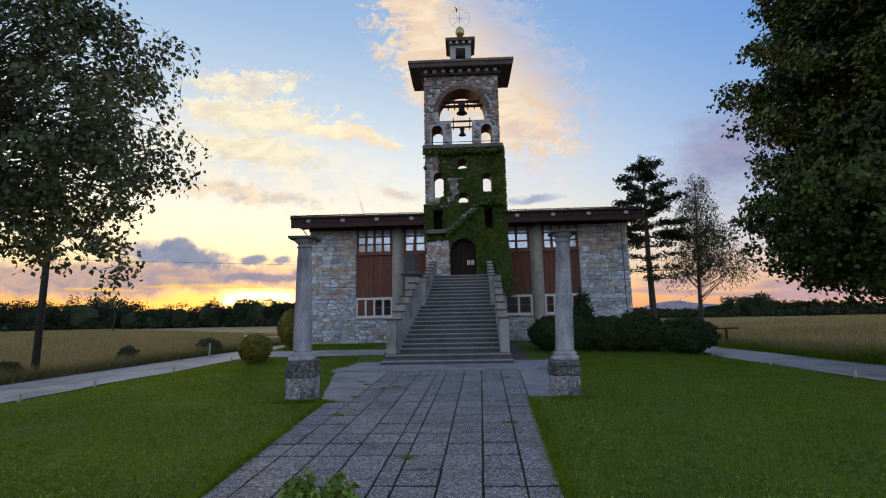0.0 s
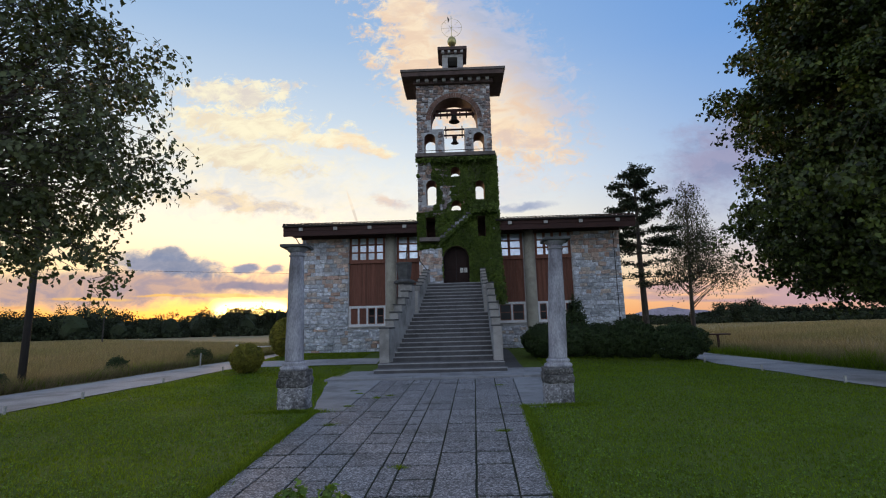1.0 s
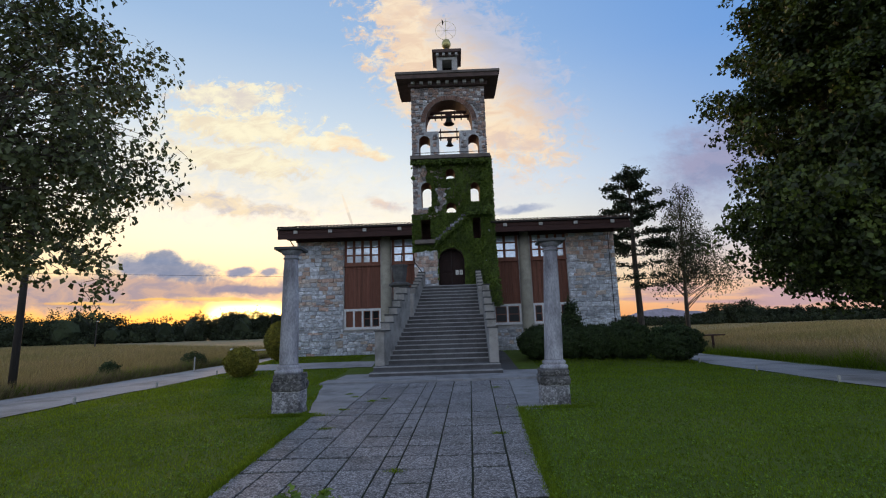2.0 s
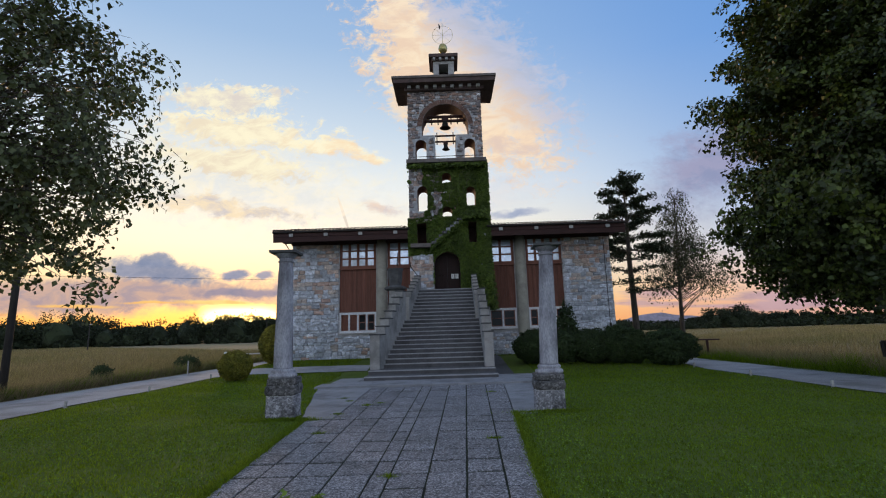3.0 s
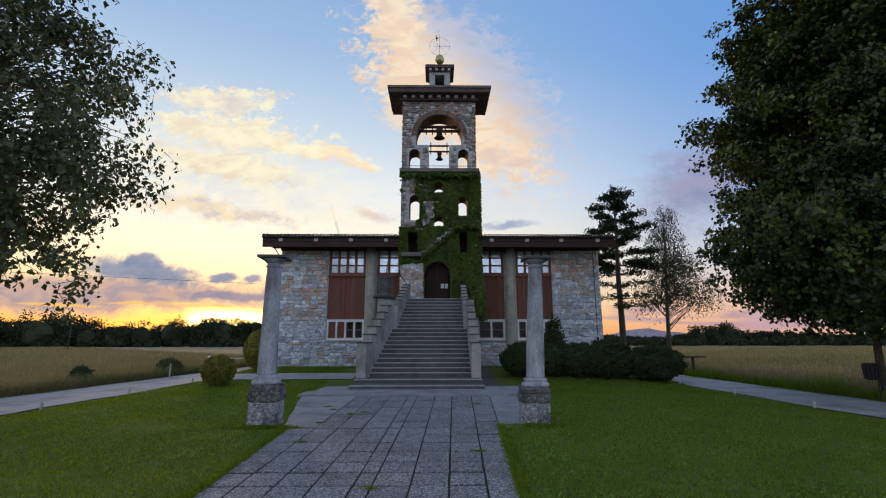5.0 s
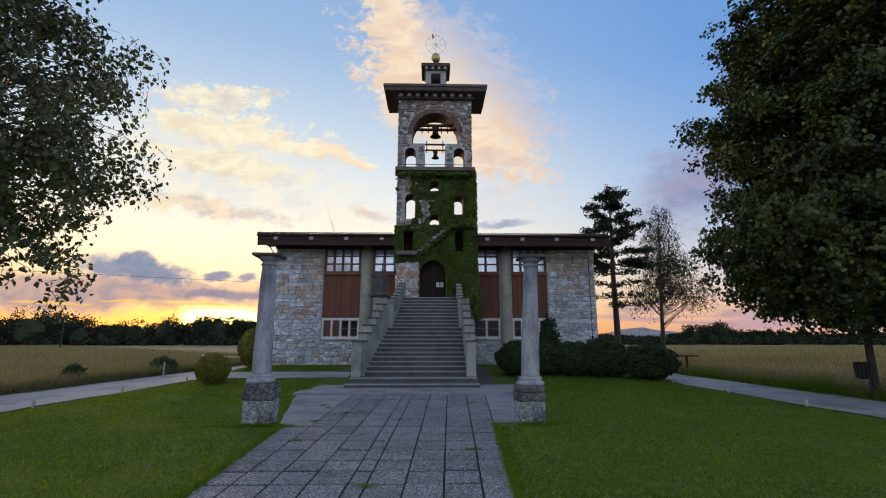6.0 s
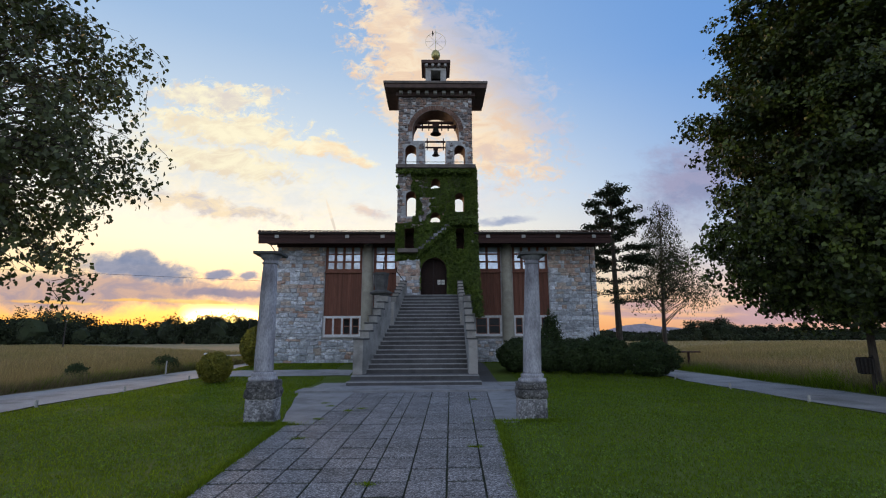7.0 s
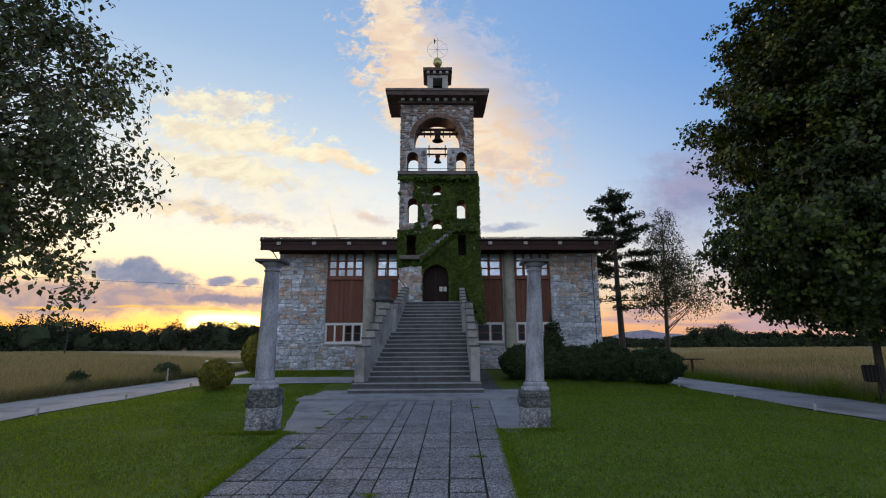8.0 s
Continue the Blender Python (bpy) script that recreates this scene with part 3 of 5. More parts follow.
def make_paving():
    bm = bmesh.new()
    for left, y0, y1 in ((0, ROWS[0], 10.6), (1, 10.6, 16.75)):
        flat_slab(bm, [(joint(left, y0), y0), (joint(9, y0), y0), (joint(9, y1), y1), (joint(left, y1), y1)], -0.2, -0.013)
    bed = structure("paving", bm, M["joint"], "washed concrete slab path with weedy joints leading to the stairs", "pavement")
    rng = random.Random(4)
    for y, end in zip(ROWS, ROWS[1:]):
        for i in range(0 if end < 10.7 else 1, 9):
            g, t = 0.011 + rng.uniform(0, 0.006), rng.uniform(-0.002, 0.003)
            b = bmesh.new()
            w = 0.007 + 0.0018 * y + rng.uniform(0, 0.006)
            a0, a1 = y + rng.uniform(-0.03, 0.03), end + rng.uniform(-0.03, 0.03)
            ring = [(joint(i, y) + g, a0 + w), (joint(i + 1, y) - g, a0 + w + rng.uniform(-0.008, 0.008)), (joint(i + 1, end) - g, a1 - w), (joint(i, end) + g, a1 - w + rng.uniform(-0.008, 0.008))]
            low = [b.verts.new((x, q, -0.05)) for x, q in ring]
            rim = [b.verts.new((x, q, t - 0.003 + rng.uniform(-0.001, 0.001))) for x, q in ring]
            mx, my = sum(p[0] for p in ring) / 4, sum(p[1] for p in ring) / 4
            top = [b.verts.new((x + (mx - x) * 0.03, q + (my - q) * 0.03, t + rng.uniform(-0.003, 0.003))) for x, q in ring]
            b.faces.new(top)
            for j in range(4):
                k = (j + 1) % 4
                b.faces.new((low[j], low[k], rim[k], rim[j])), b.faces.new((rim[j], rim[k], top[k], top[j]))
            part("paver", b, M["paver"], bed)
    # smooth concrete to both sides of the slabs, between the columns and the stairs
    west, east = bmesh.new(), bmesh.new()
    steps = [10.75, 11.5, 12.4, 13.3, 14.3, 15.2, 16.0, 16.71]
    wob = [0.0, 0.02, -0.03, 0.0, 0.02, -0.02, 0.02, 0.0]
    flat_slab(west, [(joint(1, y) - 0.012, y) for y in steps] + [(court_west(y) + d, y) for y, d in zip(steps[::-1], wob)], -0.12, 0.003)
    flat_slab(east, [(joint(9, y) + 0.012, y) for y in steps] + [(court_east(y) + d, y) for y, d in zip(steps[::-1], wob)], -0.12, 0.002)
    structure("court_west", west, M["patch"], "worn smooth concrete beside the slab path", "pavement")
    structure("court_east", east, M["patch"], "worn smooth concrete beside the slab path", "pavement")
    side = bmesh.new()
    rows = [[side.verts.new((x, y, float(height(x, y)) + 0.02)) for x in (1.7, 2.15, 2.55)] for y in np.linspace(19.5, 28.0, 14)]
    for a, b in zip(rows, rows[1:]):
        for k in range(2):
            side.faces.new((a[k], a[k + 1], b[k + 1], b[k]))
    structure("path_side", side, M["step"], "dark concrete strip along the side of the stairs", "path")
    # raised platform at the foot of the stairs
    slab = thing("platform", "low grey concrete platform at the foot of the stairs", "platform", kind="structure")
    rr = random.Random(8)
    x = -4.85
    while x < 3.3:
        w = min(rr.uniform(0.9, 1.3), 3.4 - x)
        part("slab", block(x, x + w - 0.012, 16.72 + rr.uniform(-0.015, 0.015), 17.8, -0.1, 0.065 + rr.uniform(-0.006, 0.006), 0.012), M["patch"], slab)
        part("slab", block(x + 0.3, x + 0.3 + w - 0.012, 17.81, 19.6, -0.1, 0.07 + rr.uniform(-0.006, 0.006), 0.012), M["patch"], slab)
        x += w


# ---- the church ----
WALL_Y, TOWER_Y, TOWER_BACK = 28.0, 26.5, 27.8


def stones_on(parent, mat, x0, x1, z0, z1, y, rng, row=(0.15, 0.27), wide=(0.24, 0.62), blocked=None, proud=0.05, side=None, skew=1.2):
    """Rough stones laid in uneven courses on a wall face that looks to -y (or to +x, where side is the face's x)."""
    z = z0
    while z < z1 - 0.06:
        h = min(rng.uniform(*row), z1 - z)
        x = x0 + rng.uniform(-0.15, 0.0)
        while x < x1 - 0.04:
            w = rng.uniform(*wide)
            a, b = max(x, x0), min(x + w, x1)
            if b - a > 0.07 and not (blocked and blocked(a, b, z, z + h)):
                bed = noise.noise((x * 0.3, y, z * 1.3)) * 1.5 + (z - (4.6 if x < 0 else 6.0)) * 0.24
                warm = rng.random() < min(0.85, max(0.03, 0.42 + bed))
                ob = new("stone", rng.choice(WARM_STONES if warm and STONES is not TOWER_STONES else STONES))
                ob.parent = parent
                size = ((b - a) * 1.02 - 0.004, proud * rng.uniform(0.5, 1.7), h * rng.uniform(0.82, 1.22))
                turn = rng.gauss(0, skew)
                if side is None:
                    ob.matrix_world = pose((a + b) / 2, y, z + h / 2 + rng.gauss(0, 0.018), rng.gauss(0, 3.5), turn, rng.gauss(0, 2.5)) @ Matrix.Diagonal((*size, 1))
                else:
                    ob.matrix_world = pose(side, (a + b) / 2, z + h / 2, 0, 0, 90) @ Matrix.Diagonal((*size, 1))
            x += w
        z += h


def make_stone_shapes():
    rng = random.Random(11)
    out = []
    for k in range(14):
        b = bmesh.new()
        n = 8
        back, front, face = [], [], []
        for i in range(n):
            t = 2 * math.pi * i / n
            c, s = math.cos(t), math.sin(t)
            q = 0.5 / max(abs(c), abs(s))
            px, pz = c * q, s * q
            if abs(px) > 0.49 and abs(pz) > 0.49:
                px, pz = px * 0.97, pz * 0.95
            px, pz = px * rng.uniform(0.9, 1.03), pz * rng.uniform(0.86, 1.04)
            back.append(b.verts.new((px, 0.6, pz)))
            front.append(b.verts.new((px, -0.45 + rng.uniform(-0.2, 0.2), pz)))
            face.append(b.verts.new((px * 0.84, -1.0 + rng.uniform(-0.35, 0.35), pz * 0.74)))
        for i in range(n):
            j = (i + 1) % n
            b.faces.new((back[i], back[j], front[j], front[i]))
            b.faces.new((front[i], front[j], face[j], face[i]))
        b.faces.new(face)
        out.append(b)
    return out


STONES = [mesh_of(b, "stone", M["stone"]) for b in make_stone_shapes()]
WARM_STONES = [mesh_of(b, "stone", M["warm_stone"]) for b in make_stone_shapes()]
TOWER_STONES = [mesh_of(b, "stone", M["tower_stone"]) for b in make_stone_shapes()]

LOW, HIGH = 0.3, 7.45


def make_church():
    bays = [(-6.62, -4.42), (-3.72, -2.3), (2.3, 3.93), (4.66, 6.82)]
    holes = []
    for a, b in bays:
        holes.append(rect(a, b, 1.9, HIGH - 0.02))
    bm = pierced(rect(-9.5, 9.72, LOW - 0.6, HIGH), holes, WALL_Y, WALL_Y + 0.5)
    front = structure("wall_front", bm, M["mortar"], "rough grey and rust rubble stone church wall", "wall")
    structure("wall_west", block(-9.5, -9.0, WALL_Y + 0.5, 41.0, LOW - 0.6, HIGH), M["mortar"], "rubble stone side wall of the church", "wall")
    east = structure("wall_east", block(9.22, 9.72, WALL_Y + 0.5, 41.0, LOW - 0.6, HIGH), M["mortar"], "rubble stone side wall of the church", "wall")
    structure("wall_rear", block(-9.0, 9.22, 40.5, 41.0, LOW - 0.6, HIGH), M["mortar"], "rubble stone back wall of the church", "wall")
    structure("floor", block(-9.0, 9.22, WALL_Y + 0.5, 40.5, 3.9, 4.1), M["concrete"], "plain floor inside the church", "floor")
    # unseen dark sheet added behind the windows to keep the inside dark
    structure("partition", block(-9.0, 9.22, WALL_Y + 1.6, WALL_Y + 1.7, LOW - 0.6, HIGH), M["dark_wood"], "unseen dark sheet added behind the church windows", "wall")
    # corner quoin slots of the facade
    rng = random.Random(21)
    stones_on(front, None, -9.5, -6.66, LOW - 0.1, HIGH, WALL_Y, rng, (0.12, 0.29), (0.18, 0.62), None, 0.055, None, 4.5)
    stones_on(front, None, 6.86, 9.72, LOW - 0.1, HIGH, WALL_Y, rng, (0.12, 0.29), (0.18, 0.62), None, 0.055, None, 4.5)
    stones_on(front, None, -6.66, -2.3, LOW - 0.1, 1.72, WALL_Y, rng, (0.12, 0.26), (0.16, 0.5), None, 0.06, None, 4.0)
    stones_on(front, None, 2.3, 6.86, LOW - 0.1, 1.72, WALL_Y, rng, (0.12, 0.26), (0.16, 0.5), None, 0.06, None, 4.0)
    for k, (a, b) in enumerate(bays):
        make_bay(k, a, b, 4 if b - a > 2 else 2, (-0.08 if k == 1 else 0.3 if k == 2 else 0.0))
    for x in (-4.07, 4.3):
        col = thing("pilaster", "round grey concrete half column between the windows", "pilaster", (x, WALL_Y - 0.02, 0), "pilasters of the church front")
        part("shaft", lathe([(0.345, 0.2), (0.34, 2.0), (0.325, 5.0), (0.30, 7.42)], 28), M["pilaster"], col, smooth=True)


def make_bay(k, a, b, lights, shift):
    """One bay: an upper window, a panel of upright boards, a lower window, and their sills."""
    rng = random.Random(40 + k)
    y = WALL_Y
    upper = thing("window_%d" % (2 * k + 1), "upper window with reddish wooden frame and small panes", "window", kind="structure")
    z0, z1 = 5.85, 7.36
    part("window_frame", pierced(rect(a, b, z0 - 0.1, z1 + 0.06), [rect(*p) for p in pane_grid(a, b, z0, z1, lights, 3, 0.15, 0.09)], y + 0.06, y + 0.15), M["frame_wood"], upper)
    for p in pane_grid(a, b, z0, z1, lights, 3, 0.15, 0.09):
        tilt = rng.uniform(-0.012, 0.012)
        g = block(p[0] - 0.01, p[1] + 0.01, y + 0.10, y + 0.11, p[2] - 0.01, p[3] + 0.01)
        for v in g.verts:
            v.co.y += tilt * (v.co.x - a)
        part("pane", g, M["pane"], upper)
    part("window_sill", block(a - 0.02, b + 0.02, y - 0.04, y + 0.06, z0 - 0.16, z0 - 0.1, 0.008), M["frame_wood"], upper)
    panel = thing("board_panel", "panel of upright red-brown boards under the upper window", "panel", group="board panels of the church front")
    x, w = a, 0.137
    while x < b - 0.02:
        e = min(x + w, b)
        part("board", block(x + 0.004, e - 0.004, y + 0.09 + rng.uniform(-0.004, 0.004), y + 0.14, 3.2, z0 - 0.17), M["red_wood"], panel)
        x += w
    part("bottom_rail", block(a, b, y + 0.05, y + 0.16, 3.14, 3.195, 0.006), M["frame_wood"], panel)
    low = thing("window_%d" % (2 * k + 2), "lower window with pale grey frame and dark panes", "window", kind="structure")
    z0, z1 = 1.98, 3.08
    tall = pane_grid(a, b, z0, z1, lights, 1, 0.105, 0.08)
    part("window_frame", pierced(rect(a, b, z0 - 0.06, z1 + 0.055), [rect(*p) for p in tall], y + 0.05, y + 0.16), M["grey_frame"], low)
    for i, p in enumerate(tall):
        inner = part("casement", pierced(rect(p[0] + 0.002, p[1] - 0.002, p[2] + 0.002, p[3] - 0.002), [rect(*q) for q in pane_grid(p[0], p[1], p[2], p[3], 1, 2, 0.05, 0.05)], y + 0.10, y + 0.14), M["frame_wood"], low)
        if i < 2 and k == 0:
            part("shutter", block(p[0] + 0.03, p[1] - 0.03, y + 0.145, y + 0.16, p[2] + 0.03, p[3] - 0.03), M["red_wood"], low)
        else:
            for q in pane_grid(p[0], p[1], p[2], p[3], 1, 2, 0.05, 0.05):
                part("pane", block(q[0] - 0.005, q[1] + 0.005, y + 0.118, y + 0.124, q[2] - 0.005, q[3] + 0.005), M["glass"], low)
    part("window_sill", block(a - 0.05, b + 0.05, y - 0.08, y + 0.05, 1.84, 1.92, 0.012), M["concrete"], low)


def pane_grid(a, b, z0, z1, nx, nz, bar_x, bar_z):
    w, h = (b - a - (nx + 1) * bar_x) / nx, (z1 - z0 - (nz + 1) * bar_z) / nz
    return [(a + bar_x + i * (w + bar_x), a + bar_x + i * (w + bar_x) + w, z0 + bar_z + j * (h + bar_z), z0 + bar_z + j * (h + bar_z) + h) for i in range(nx) for j in range(nz)]


def make_roof():
    roof = thing("church_roof", "low dark tiled roof with deep timber eaves", "roof", kind="structure")
    X0, X1, Y0, Y1 = -10.17, 10.22, 26.42, 42.4
    rise = math.tan(radians(9))

    def sheet(X0, X1, y0, y1, z, thick):
        b = bmesh.new()
        mid = (Y0 + Y1) / 2
        v = []
        for x in (X0, X1):
            v.append([b.verts.new((x, y, z + dz + (min(y, 2 * mid - y) - Y0) * rise)) for y, dz in ((y0, 0), (mid, 0), (y1, 0), (y1, thick), (mid, thick), (y0, thick))])
        for i in range(6):
            b.faces.new((v[0][i], v[0][(i + 1) % 6], v[1][(i + 1) % 6], v[1][i]))
        for s in v:
            b.faces.new((s[0], s[1], s[4], s[5])), b.faces.new((s[1], s[2], s[3], s[4]))
        return b
    part("roof_deck", sheet(-2.23, 2.23, TOWER_BACK + 0.12, Y1, 7.74, 0.13), M["dark_wood"], roof)
    for xa, xb in ((X0, -2.24), (2.24, X1)):
        part("roof_deck", sheet(xa, xb, Y0, Y1, 7.74, 0.13), M["dark_wood"], roof)
        part("fascia", block(xa + 0.02, xb - 0.02, Y0 + 0.05, Y0 + 0.11, 7.2, 7.78, 0.008), M["dark_wood"], roof)
        part("gutter", tube(bmesh.new(), [(xa, Y0 - 0.05, 7.77), (xb, Y0 - 0.05, 7.77)], [0.055, 0.055], 10), M["iron"], roof, "dark metal gutter")
        part("soffit", block(xa + 0.05, xb - 0.05, Y0 + 0.11, WALL_Y + 0.3, 7.46, 7.54), M["dark_wood"], roof)
        part("wall_beam", block(max(xa, -9.55), min(xb, 9.77), WALL_Y - 0.12, WALL_Y + 0.2, 7.26, 7.46, 0.015), M["dark_wood"], roof)
    for x in (-9.1, -7.08, -5.08, -3.05, 3.05, 5.1, 7.1, 9.2):
        beam = part("rafter", block(x - 0.09, x + 0.09, Y0 + 0.0, WALL_Y, 7.56, 7.7, 0.01), M["dark_wood"], roof)
        part("rafter_end", block(x - 0.11, x + 0.11, Y0 - 0.045, Y0 + 0.04, 7.5, 7.68, 0.012), M["block"], beam, "pale square rafter end")
    for xa, xb in ((X0, -2.24), (2.24, X1)):
        part("fascia_board", block(xa + 0.02, xb - 0.02, Y0 + 0.02, Y0 + 0.05, 7.52, 7.74, 0.006), M["dark_wood"], roof)
    part("strut", tube(bmesh.new(), [(-9.75, Y0 + 0.5, 7.45), (-9.5, WALL_Y - 0.05, 6.75)], [0.03, 0.03], 8), M["iron"], roof)
    # tile ends along the eave
    b = bmesh.new()
    n = 8
    r = 0.1
    rows = [[b.verts.new((r * math.cos(math.pi * i / n), y, (0.085 + dz) * math.sin(math.pi * i / n) + z)) for i in range(n + 1)] for y, z, dz in ((0, 0, 0), (0.42, 0.065, -0.01))]
    inner = [b.verts.new((0.078 * math.cos(math.pi * i / n), 0, 0.062 * math.sin(math.pi * i / n))) for i in range(n + 1)]
    for i in range(n):
        b.faces.new((rows[0][i], rows[0][i + 1], rows[1][i + 1], rows[1][i]))
        b.faces.new((rows[0][i], rows[0][i + 1], inner[i + 1], inner[i]))
    me = mesh_of(b, "roof_tile", M["roof_tile"])
    rng = random.Random(5)
    x = X0 + 0.1
    while x < X1 - 0.05:
        if abs(x) < 2.32:
            x += 0.205
            continue
        ob = new("roof_tile", me)
        ob.parent = roof
        ob.matrix_world = pose(x, Y0 - 0.06 + rng.uniform(-0.015, 0.015), 7.865 + rng.uniform(-0.008, 0.008), rng.gauss(0, 1), rng.gauss(0, 2), rng.gauss(0, 1.5))
        x += 0.205


# ---- the bell tower ----
BIG = arch(-1.38, 1.42, 13.5, 14.1, 20)
OPENINGS = [arch(-1.8, -1.14, 11.9, 12.9), arch(1.14, 1.78, 11.9, 12.9),
            arch(-0.3, 0.3, 10.45, 10.85, rise=0.26), arch(-1.74, -1.12, 8.8, 10.02), arch(1.12, 1.7, 9.02, 9.98, rise=0.26),
            arch(-0.32, 0.3, 8.4, 8.8, rise=0.27), rect(-1.82, -1.22, 6.85, 8.1), rect(1.16, 1.68, 6.83, 8.1), arch(-0.86, 0.66, 4.1, 5.62, 16)]


def in_opening(x0, x1, z0, z1, grow=0.04):
    for loop in OPENINGS + [BIG, rect(-0.62, 0.63, 11.9, 13.6)]:
        xs, zs = [p[0] for p in loop], [p[1] for p in loop]
        top = max(zs)
        if x1 > min(xs) - grow and x0 < max(xs) + grow and z1 > min(zs) - grow and z0 < top + grow:
            c, r = (min(xs) + max(xs)) / 2, (max(xs) - min(xs)) / 2
            if len(loop) < 6 or z0 < top - r:
                return True
            px, pz = min(max(c, x0), x1) - c, z0 - (top - r)
            if px * px + pz * pz < (r + grow) ** 2:
                return True
    return False


def make_tower():
    bell_hole = [(-0.62, 11.9), (0.63, 11.9), (0.63, 13.5), (1.42, 13.5)] + BIG[2:] + [(-1.38, 13.5), (-0.62, 13.5)]
    seen, loop = [], []
    for p in bell_hole:
        if not seen or (abs(p[0] - seen[-1][0]) + abs(p[1] - seen[-1][1])) > 0.001:
            seen.append(p)
    if abs(seen[-2][0] - seen[-3][0]) + abs(seen[-2][1] - seen[-3][1]) < 0.001:
        seen.pop(-2)
    tower = thing("bell_tower", "stone bell tower overgrown with green ivy", "tower")
    part("wall", pierced(rect(-2.22, 2.22, 0.0, 16.75), [seen] + OPENINGS[:8] + [OPENINGS[8]], TOWER_Y, TOWER_BACK), M["mortar"], tower)
    # brick lining of the openings
    shell = tower.children[0].data
    shell.materials.append(M["brick"])
    for f in shell.polygons:
        if abs(f.normal.y) < 0.5 and abs(f.center.x) < 2.1 and 3.9 < f.center.z < 16.5:
            f.material_index = 1
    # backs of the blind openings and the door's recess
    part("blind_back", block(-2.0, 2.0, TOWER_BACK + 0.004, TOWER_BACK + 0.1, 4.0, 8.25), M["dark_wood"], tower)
    # ring of bricks round the big arch
    rng = random.Random(9)
    c, sp = 0.02, 14.1
    for i in range(34):
        t = math.pi * (i + 0.5) / 34
        ob = part("arch_brick", block(-0.065, 0.065, -0.03, 0.2, -0.14, 0.14), M["brick"], tower)
        ob.matrix_world = pose(c + 1.55 * math.cos(t), TOWER_Y, sp + 1.55 * math.sin(t), 0, 90 - math.degrees(t), 0) @ Matrix.Diagonal((1, rng.uniform(0.7, 1.3), 1, 1))
    # ledges
    part("bell_ledge", block(-2.32, 2.36, TOWER_Y - 0.5, TOWER_Y + 0.02, 11.62, 11.84, 0.02), M["tower_roof"], tower)
    part("rail", tube(bmesh.new(), [(-2.1, TOWER_Y - 0.4, 12.0), (2.15, TOWER_Y - 0.4, 12.0)], [0.018, 0.018], 6), M["iron"], tower)
    part("ledge_low", block(-2.15, -1.0, TOWER_Y - 0.45, TOWER_Y + 0.02, 6.6, 6.82, 0.02), M["tower_roof"], tower)
    part("ledge_high", block(0.85, 2.3, TOWER_Y - 0.42, TOWER_Y + 0.02, 8.35, 8.6, 0.02), M["tower_roof"], tower)
    # the flight of stone treads climbing across the face
    rt = random.Random(17)
    for i in range(9):
        x, z = -0.95 + i * 0.215, 6.8 + i * 0.19
        part("tread", block(x - rt.uniform(0, 0.03), x + rt.uniform(0.22, 0.29), TOWER_Y - rt.uniform(0.3, 0.38), TOWER_Y + 0.02, z - rt.uniform(0, 0.04), z + rt.uniform(0.1, 0.15), 0.02), M["plinth_pale"] if i in (4, 5, 6) else M["plinth"], tower)
    # roof slab
    y0, y1 = TOWER_Y - 0.8, TOWER_BACK + 0.8
    part("roof_slab", block(-3.02, 3.06, y0, y1, 16.54, 16.82, 0.02), M["eave"], tower)
    part("roof_rim", block(-3.1, 3.14, y0 - 0.07, y1 + 0.07, 16.8, 16.96, 0.03), M["tower_roof"], tower)
    part("cornice", block(-2.4, 2.42, TOWER_Y - 0.28, TOWER_BACK + 0.2, 16.3, 16.64, 0.03), M["eave"], tower)
    for i in range(9):
        x = -2.08 + i * 0.52
        part("bracket", block(x - 0.11, x + 0.11, TOWER_Y - 0.46, TOWER_Y - 0.26, 16.38, 16.56, 0.015), M["block"], tower)
    # lantern
    ly, lx = 27.15, 0.04
    part("lantern_post", block(lx - 0.64, lx - 0.29, ly - 0.6, ly + 0.6, 16.96, 18.2, 0.02), M["block"], tower)
    part("lantern_post", block(lx + 0.29, lx + 0.64, ly - 0.6, ly + 0.6, 16.96, 18.2, 0.02), M["block"], tower)
    part("lantern_lintel", block(lx - 0.64, lx + 0.64, ly - 0.6, ly + 0.6, 18.202, 18.4, 0.02), M["block"], tower)
    part("lantern_back", block(lx - 0.29, lx + 0.29, ly + 0.4, ly + 0.5, 16.96, 18.2), M["door_wood"], tower)
    part("lantern_roof", block(lx - 0.9, lx + 0.9, ly - 0.88, ly + 0.88, 18.55, 18.76, 0.02), M["eave"], tower)
    part("lantern_cornice", block(lx - 0.74, lx + 0.74, ly - 0.7, ly + 0.7, 18.39, 18.56, 0.02), M["eave"], tower)
    for i in range(4):
        x = lx - 0.58 + i * 0.387
        part("bracket", block(x - 0.08, x + 0.08, ly - 0.84, ly - 0.68, 18.38, 18.53, 0.012), M["block"], tower)
    part("ball_foot", lathe([(0.2, 18.76), (0.16, 18.85), (0.09, 19.1), (0.11, 19.4)], 16, at=(lx, ly, 0)), M["tower_roof"], tower, smooth=True)
    part("ball", lathe([(0.05, 19.3), (0.16, 19.33), (0.27, 19.5), (0.29, 19.64), (0.24, 19.82), (0.12, 19.95), (0.04, 20.0)], 20, at=(lx, ly, 0)), M["gilt"], tower, "gilded ball", True)
    ring = bmesh.new()
    wz = 20.6
    tube(ring, [(lx, ly, 19.95), (lx, ly, wz + 0.85)], [0.018, 0.01], 6)
    n = 40
    for i in range(n):
        a, b = 2 * math.pi * i / n, 2 * math.pi * (i + 1) / n
